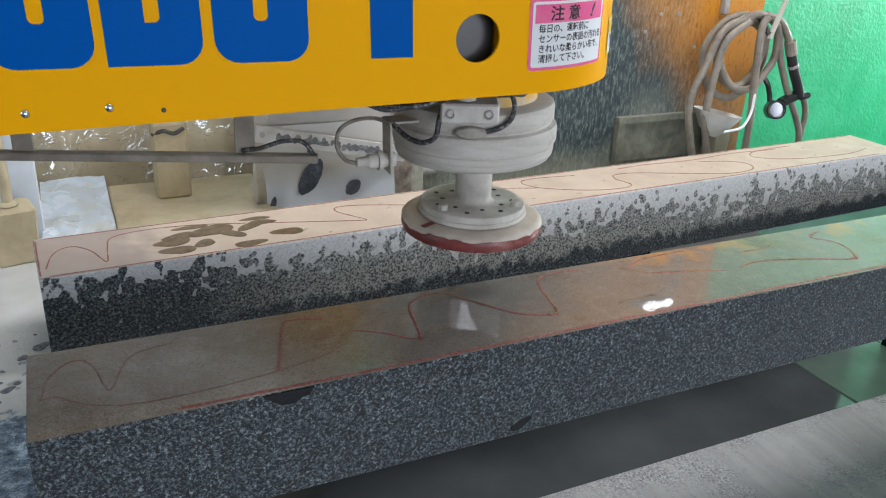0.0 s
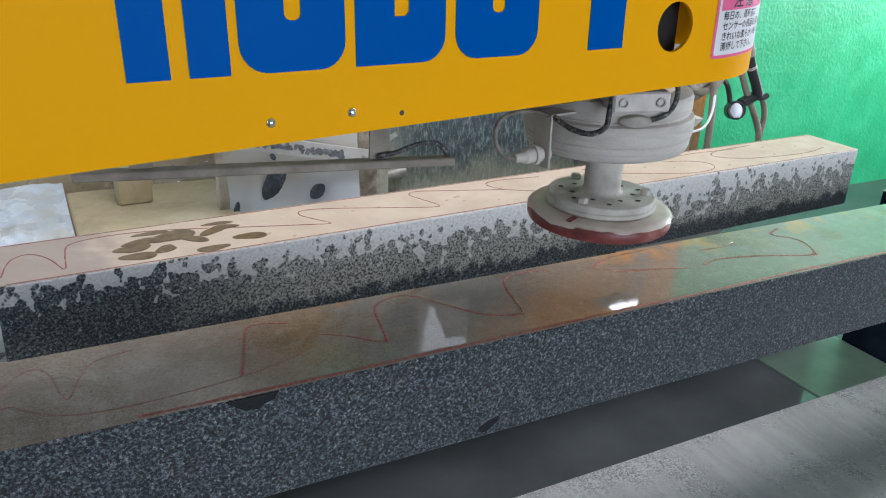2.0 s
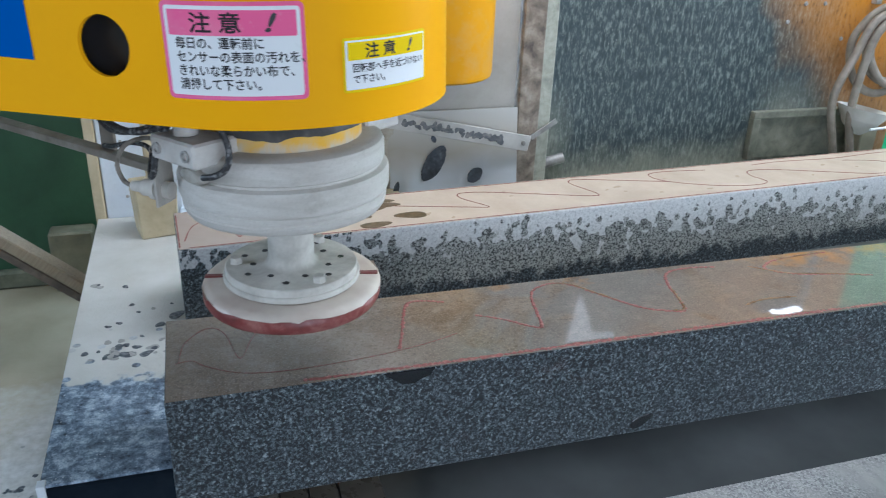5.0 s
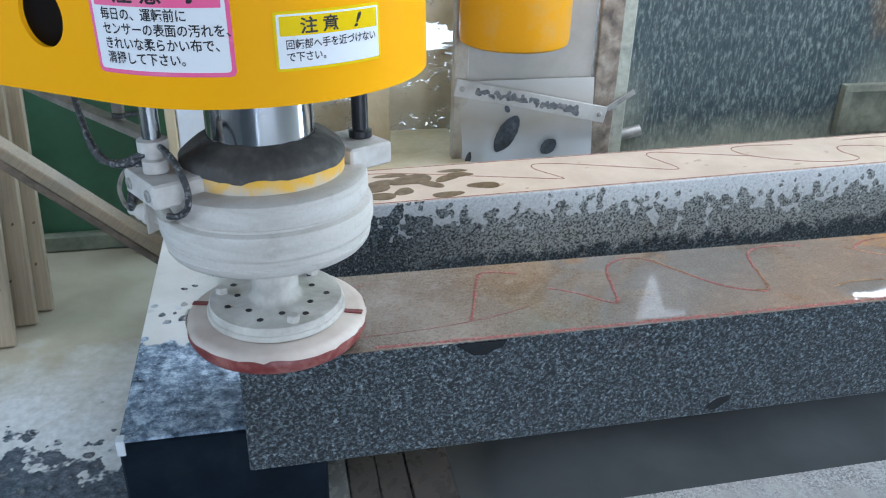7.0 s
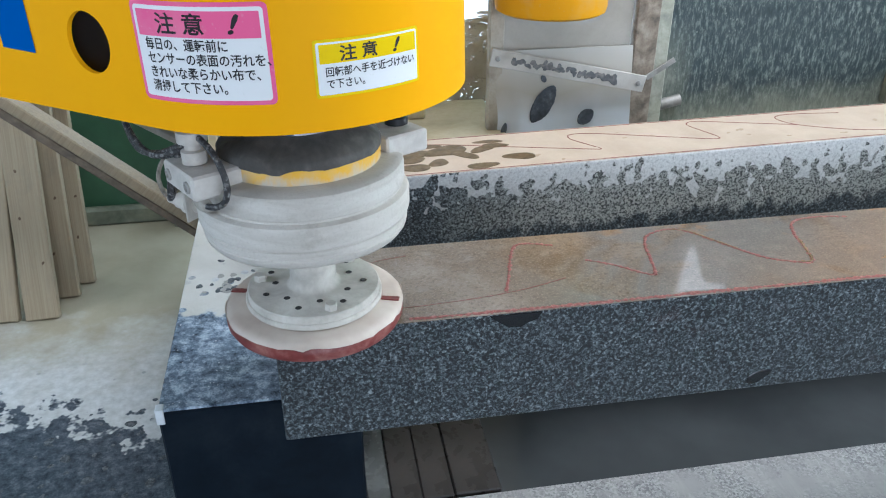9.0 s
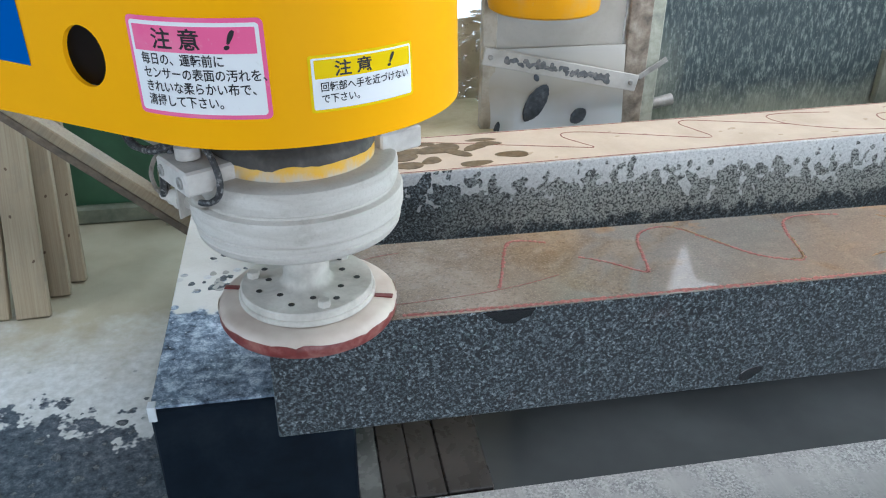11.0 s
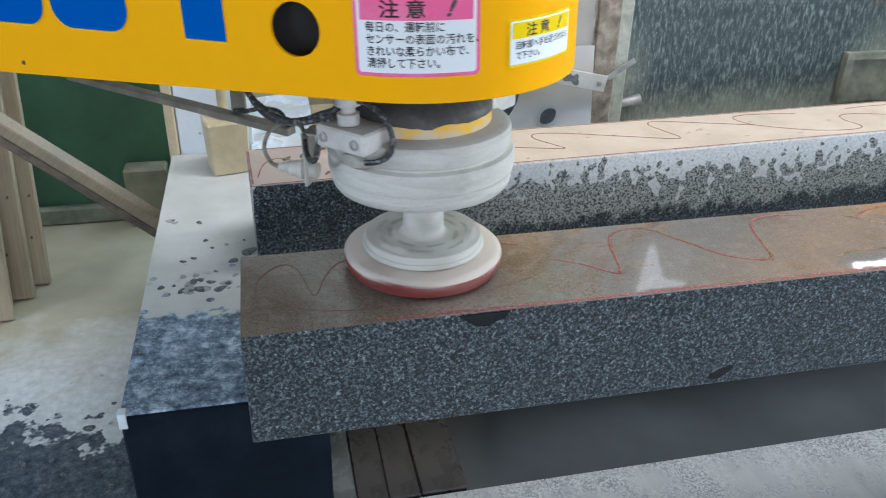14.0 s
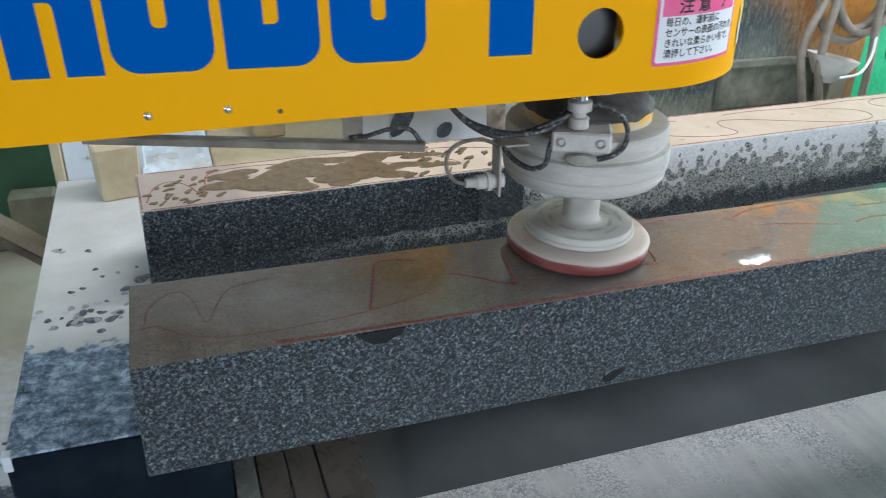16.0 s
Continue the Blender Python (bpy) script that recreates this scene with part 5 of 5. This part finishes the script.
for i, (r, z) in enumerate(prof):
    ring = []
    for k in range(n):
        a = 2 * math.pi * k / n
        w = 0.0016 * noise.noise((math.cos(a) * 4, math.sin(a) * 4, i * 0.4)) + (0.0055 * noise.noise((math.cos(a) * 3, math.sin(a) * 3, 3)) + 0.002 * noise.noise((math.cos(a) * 11, math.sin(a) * 11, 3)) if i == 0 else 0)
        ring.append(bm.verts.new(((r + w * 0.3) * math.cos(a), (r + w * 0.3) * math.sin(a), z + w * 1.6)))
    rings.append(ring)
for a, b in zip(rings, rings[1:]):
    for k in range(n):
        bm.faces.new((a[k], a[(k + 1) % n], b[(k + 1) % n], b[k]))
part("dirt_boot", bm, DARK_RUBBER, SPINDLE, "dark crust of grime round the shaft", 50)
part("shaft", lathe([(0.0715, 0.295), (0.0715, 0.68), (0, 0.68)], 64), CHROME, SPINDLE, "polished chrome shaft", 40)


def clamp_block(m, name):
    blk = part(name, box((-0.046, -0.022, 0.243), (0.046, 0.048, 0.275), 0.003, m), ALU, SPINDLE)
    for x in (-0.030, 0.030):
        part("bolt", lathe([(0.0078, -0.002), (0.0078, 0.002), (0.0052, 0.0025), (0.0045, -0.001), (0, -0.001)], 16, m @ pose(x, -0.0225, 0.259, 90, 0, 0)), STEEL, blk)
    return blk


BLK = pose(-0.066, -0.132, 0, 0, 0, -22)
blk = clamp_block(BLK, "clamp_block")
part("collar", lathe([(0.016, 0.276), (0.016, 0.292), (0.011, 0.294), (0.011, 0.303), (0.019, 0.304), (0.019, 0.318), (0.012, 0.32)], 20, BLK @ pose(-0.006, 0.006, 0)), ALU, SPINDLE, "", 40)
part("guide_rod", lathe([(0.0115, 0.31), (0.0115, 0.62), (0, 0.62)], 24, BLK @ pose(-0.006, 0.006, 0)), CHROME, SPINDLE, "chrome guide rod", 40)
BLK2 = pose(0.074, 0.128, 0, 0, 0, 158)
clamp_block(BLK2, "clamp_block")
part("guide_rod", lathe([(0.017, 0.276), (0.017, 0.286), (0.012, 0.288), (0.012, 0.34), (0.009, 0.342), (0.009, 0.62), (0, 0.62)], 24, BLK2), BLACK_GLOSS, SPINDLE, "black guide rod with nut", 40)

# sensor on its bent plate
bm = box((-0.176, -0.062, 0.142), (-0.172, -0.018, 0.232), 0.0008)
add_box(bm, (-0.176, -0.062, 0.228), (-0.110, -0.018, 0.232), 0.0008)
SENSOR_PLATE = part("sensor_plate", bm, DUSTED, SPINDLE, "bent sensor bracket coated in slurry")
part("sensor", lathe([(0, -0.016), (0.0125, -0.016), (0.0125, 0.006), (0.0165, 0.006), (0.0165, 0.014), (0.0125, 0.014), (0.0125, 0.030), (0.009, 0.034), (0.0075, 0.050), (0, 0.051)], 20, pose(-0.178, -0.04, 0.163, 0, -90, 0)), DUSTED_LIGHT, SPINDLE, "proximity sensor coated in slurry", 40)
part("cable", tube([(-0.226, -0.04, 0.162), (-0.246, -0.036, 0.168), (-0.258, -0.03, 0.19), (-0.250, -0.02, 0.215), (-0.222, -0.015, 0.228), (-0.19, -0.03, 0.232), (-0.165, -0.07, 0.226)], 0.0034), mottled("dusty_cable", (0.22, 0.195, 0.16), (0.08, 0.07, 0.06), (0.34, 0.31, 0.27), 60), SPINDLE, "dusty sensor cable")
part("cable", tube([(-0.170, -0.06, 0.228), (-0.156, -0.088, 0.213), (-0.138, -0.114, 0.209), (-0.122, -0.128, 0.221), (-0.116, -0.127, 0.246), (-0.104, -0.12, 0.276), (-0.088, -0.108, 0.298), (-0.068, -0.108, 0.305)], 0.0044), CABLE, SPINDLE)
for k in range(2):
    part("cable", tube([(-0.070, -0.118 + 0.006 * k, 0.300 + 0.004 * k), (-0.105, -0.120, 0.288 - 0.006 * k), (-0.15, -0.112 - 0.008 * k, 0.270), (-0.205, -0.100, 0.266 + 0.008 * k), (-0.255, -0.075, 0.300), (-0.295, -0.055, 0.372)], 0.0046), CABLE, SPINDLE)
part("cable", tube([(-0.064, -0.118, 0.304), (-0.042, -0.135, 0.313), (-0.012, -0.145, 0.300), (0.004, -0.148, 0.272), (0.0, -0.148, 0.246), (-0.018, -0.147, 0.232), (-0.040, -0.142, 0.226)], 0.0042), CABLE, SPINDLE)
bm = bmesh.new()
add_lathe(bm, [(0.026, -0.004), (0.0265, 0.004), (0.02, 0.008), (0, 0.009)], 20, pose(-0.060, -0.1275, 0.223, 86, 0, -25) @ Matrix.Diagonal((1, 0.42, 1.2, 1)))
part("grease_cap", bm, mottled("grey_caked_cap", (0.36, 0.335, 0.29), (0.26, 0.24, 0.2), (0.44, 0.41, 0.36), 40), SPINDLE, "", 40)

# turning part: neck, flange and disc
ROTOR = part("rotor", lathe([(0, 0.0385), (0.0985, 0.0385), (0.0998, 0.040), (0.0998, 0.0455), (0.0985, 0.047), (0.0965, 0.0474), (0.0965, 0.0560), (0.0948, 0.0583), (0.041, 0.0592), (0.036, 0.0625), (0.0335, 0.068), (0.033, 0.162), (0, 0.162)], 64), DUSTED, SPINDLE, "flange and neck coated in pale slurry", 35)
DISC = part("abrasive_disc", lathe([(0, 0.004), (0.120, 0.004), (0.1275, 0.007), (0.1305, 0.013), (0.1305, 0.024), (0.126, 0.031)], 72), RED, ROTOR, "worn red resin abrasive disc", 40)
bm = bmesh.new()
prof = [(0.1312, 0.0275), (0.1300, 0.0295), (0.1255, 0.0338), (0.118, 0.0362), (0.09, 0.0375)]
rings = []
for i, (r, z) in enumerate(prof):
    ring = []
    for k in range(72):
        a = 2 * math.pi * k / 72
        w = 0.007 * noise.noise((math.cos(a) * 2.2, math.sin(a) * 2.2, 1)) + 0.006 * noise.noise((math.cos(a) * 9, math.sin(a) * 9, 5)) if i == 0 else 0.0
        ring.append(bm.verts.new((r * math.cos(a), r * math.sin(a), z + w)))
    rings.append(ring)
for a, b in zip(rings, rings[1:]):
    for k in range(72):
        bm.faces.new((a[k], a[(k + 1) % 72], b[(k + 1) % 72], b[k]))
part("disc_rim", bm, PINK_DUST, ROTOR, "disc shoulder under dried slurry", 40)
for k in range(2):
    m = pose(0, 0, 0, 0, 0, 204 + 180 * k)
    part("slot", box((0.100, -0.005, 0.0358), (0.127, 0.005, 0.0384), 0.0008, m @ pose(0, 0, 0)), RED, ROTOR)
for k in range(14):
    a = 2 * math.pi * (k + 0.3) / 14
    r = 0.073 if k % 2 else 0.056
    part("bolt_hole", lathe([(0, 0.0594), (0.0042, 0.0596), (0.0048, 0.0592)], 12, pose(r * math.cos(a), r * math.sin(a), 0.0002)), BLACK, ROTOR)
for k in range(3):
    a = radians(205 + 120 * k)
    part("bolt", lathe([(0.0095, 0.058), (0.0095, 0.066), (0.008, 0.068), (0, 0.0683)], 6, pose(0.08 * math.cos(a), 0.08 * math.sin(a), 0.0)), DUSTED, ROTOR)


# ---- motion ----
# seconds, x, y, height and turn of the arm
ARM_ROWS = [
    (0, 0.769, 0.202, 1.109, -3.89), (0.5, 0.769, 0.205, 1.126, -3.71), (1, 0.864, 0.157, 1.136, 0.03), (1.5, 0.983, 0.081, 1.148, 3.95),
    (2, 1.019, 0.050, 1.143, 4.26), (2.5, 0.900, 0.083, 1.125, -1.82), (3, 0.767, 0.091, 1.122, -8.07), (3.5, 0.617, 0.099, 1.109, -14.03),
    (4, 0.468, 0.094, 1.101, -22.89), (4.5, 0.316, 0.078, 1.098, -29.99), (7, 0.060, 0.044, 1.090, -39.64), (7.5, 0.063, 0.041, 1.081, -39.45),
    (8, 0.064, 0.041, 1.064, -39.45), (8.5, 0.065, 0.036, 1.049, -39.63), (9, 0.066, 0.037, 1.030, -40.03), (11.5, 0.064, 0.035, 1.007, -39.75),
    (12, 0.063, 0.036, 1.005, -39.52), (12.5, 0.064, 0.037, 1.005, -39.55), (13, 0.065, 0.131, 1.012, -38.44), (13.5, 0.188, 0.143, 1.012, -35.14),
    (14, 0.306, 0.170, 1.010, -29.45), (14.5, 0.426, 0.188, 1.008, -22.32), (15, 0.549, 0.190, 1.013, -15.72), (15.5, 0.665, 0.177, 1.021, -9.55),
    (16, 0.780, 0.166, 1.029, -3.90)]
LEAN = pose(0, 0, 0, -1.1, -1.55, 0)  # the housing leans a little; the disc lies level
# seconds, x, y, disc foot, turn of the spindle
HEAD = [
    (0, 0.769, 0.196, 0.940, -4.0), (0.5, 0.772, 0.203, 0.954, -4.0), (1, 0.867, 0.155, 0.966, -0.1), (1.5, 0.990, 0.078, 0.981, 3.2),
    (2, 1.027, 0.047, 0.978, 3.6), (2.5, 0.901, 0.084, 0.957, -1.6), (3, 0.768, 0.088, 0.950, -8.4), (3.5, 0.605, 0.073, 0.945, -14.4),
    (4, 0.463, 0.076, 0.936, -22.2), (4.5, 0.313, 0.072, 0.930, -28.9), (7, 0.061, 0.048, 0.826, -39.6), (7.5, 0.064, 0.046, 0.816, -39.5),
    (8, 0.065, 0.043, 0.805, -39.4), (8.5, 0.065, 0.043, 0.802, -39.3), (9, 0.064, 0.043, 0.801, -39.2), (11.5, 0.064, 0.041, 0.801, -39.4),
    (12, 0.064, 0.041, 0.801, -39.4), (12.5, 0.064, 0.043, 0.801, -39.2), (13, 0.065, 0.141, 0.801, -38.3), (13.5, 0.184, 0.152, 0.801, -33.5),
    (14, 0.301, 0.169, 0.801, -27.8), (14.5, 0.425, 0.172, 0.801, -22.7), (15, 0.549, 0.180, 0.801, -16.8), (15.5, 0.671, 0.181, 0.801, -10.8),
    (16, 0.788, 0.169, 0.802, -5.4)]


def head_at(t):
    """Place of the disc at a time, between the rows of HEAD."""
    for a, b in zip(HEAD, HEAD[1:]):
        if a[0] <= t <= b[0]:
            f = (t - a[0]) / (b[0] - a[0])
            return Vector((a[1] + (b[1] - a[1]) * f, a[2] + (b[2] - a[2]) * f, a[3] + (b[3] - a[3]) * f))
    return Vector(HEAD[-1][1:4])


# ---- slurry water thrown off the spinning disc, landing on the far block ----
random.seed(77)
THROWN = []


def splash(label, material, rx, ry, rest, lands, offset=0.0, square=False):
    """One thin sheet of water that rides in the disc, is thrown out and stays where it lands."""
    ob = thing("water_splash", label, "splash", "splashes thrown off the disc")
    bm = bmesh.new()
    if square:
        out = []
        for k in range(44):
            a = 2 * math.pi * k / 44
            c, d = math.cos(a), math.sin(a)
            g = (abs(c) ** 12 + abs(d) ** 12) ** (-1 / 12)
            w = 1 + 0.10 * noise.noise((c * 3, d * 3, offset * 7)) if d < 0.6 else 1.0
            out.append((rx * c * g * w, min(ry * d * g * w, ry)))
        low = [bm.verts.new((offset + u, v, 0)) for u, v in out]
        top = [bm.verts.new((offset + u * 0.985, v * 0.985, 0.0012 + 0.0004 * (len(THROWN) % 2))) for u, v in out]
        for k in range(44):
            bm.faces.new((low[k], low[(k + 1) % 44], top[(k + 1) % 44], top[k]))
        bm.faces.new(top)
    else:
        blob(bm, offset, 0, 0, rx, ry, 0.0, 0.0012 + 0.00003 * len(THROWN), 40, 0.42)
    part("sheet", bm, material, ob)
    THROWN.append((ob, rest, lands, offset))


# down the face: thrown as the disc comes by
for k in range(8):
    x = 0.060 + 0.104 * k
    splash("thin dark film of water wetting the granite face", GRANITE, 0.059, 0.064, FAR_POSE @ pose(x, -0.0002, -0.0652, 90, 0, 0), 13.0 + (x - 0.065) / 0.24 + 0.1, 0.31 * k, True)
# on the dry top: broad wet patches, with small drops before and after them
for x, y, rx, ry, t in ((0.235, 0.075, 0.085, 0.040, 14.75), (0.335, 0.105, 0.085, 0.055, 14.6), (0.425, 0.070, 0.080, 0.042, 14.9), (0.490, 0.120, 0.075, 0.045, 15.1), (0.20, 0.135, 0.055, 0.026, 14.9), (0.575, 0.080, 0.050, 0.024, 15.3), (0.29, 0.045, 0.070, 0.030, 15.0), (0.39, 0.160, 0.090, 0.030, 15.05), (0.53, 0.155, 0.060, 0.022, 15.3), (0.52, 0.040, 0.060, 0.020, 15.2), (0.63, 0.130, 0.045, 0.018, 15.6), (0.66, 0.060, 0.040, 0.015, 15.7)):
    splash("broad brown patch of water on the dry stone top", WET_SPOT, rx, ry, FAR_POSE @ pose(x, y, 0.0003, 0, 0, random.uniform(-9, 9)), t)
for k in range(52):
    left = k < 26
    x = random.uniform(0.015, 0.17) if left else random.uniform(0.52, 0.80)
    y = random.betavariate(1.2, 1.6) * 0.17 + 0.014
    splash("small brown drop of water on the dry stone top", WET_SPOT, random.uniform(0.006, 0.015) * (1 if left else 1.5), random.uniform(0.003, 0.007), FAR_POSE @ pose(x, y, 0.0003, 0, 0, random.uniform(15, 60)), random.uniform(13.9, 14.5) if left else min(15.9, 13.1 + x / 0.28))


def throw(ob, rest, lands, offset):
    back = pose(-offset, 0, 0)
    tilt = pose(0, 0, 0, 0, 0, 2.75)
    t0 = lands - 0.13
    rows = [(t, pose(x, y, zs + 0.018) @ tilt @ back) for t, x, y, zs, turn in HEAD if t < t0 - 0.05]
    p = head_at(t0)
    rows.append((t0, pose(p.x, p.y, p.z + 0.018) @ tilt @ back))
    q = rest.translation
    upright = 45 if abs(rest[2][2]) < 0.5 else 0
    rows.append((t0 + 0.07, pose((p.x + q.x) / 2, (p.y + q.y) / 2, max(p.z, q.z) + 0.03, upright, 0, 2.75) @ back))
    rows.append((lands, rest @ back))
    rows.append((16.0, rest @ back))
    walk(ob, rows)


def motions():
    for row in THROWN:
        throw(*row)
    walk(ARM, [(t, pose(x, y, z, -0.66, -2.04, turn)) for t, x, y, z, turn in ARM_ROWS])
    walk(SPINDLE, [(t, pose(x, y, zs, 0, 0, turn) @ LEAN) for t, x, y, zs, turn in HEAD])
    spin = [(0.0, 0.0), (12.3, 0.0)]
    for k in range(1, 112):
        step = min(70.0, 6.0 * k)
        spin.append((12.3 + k / 30, spin[-1][1] - step))
    level = LEAN.inverted()
    walk(ROTOR, [(t, level @ pose(0, 0, 0, 0, 0, a)) for t, a in spin])


motions()
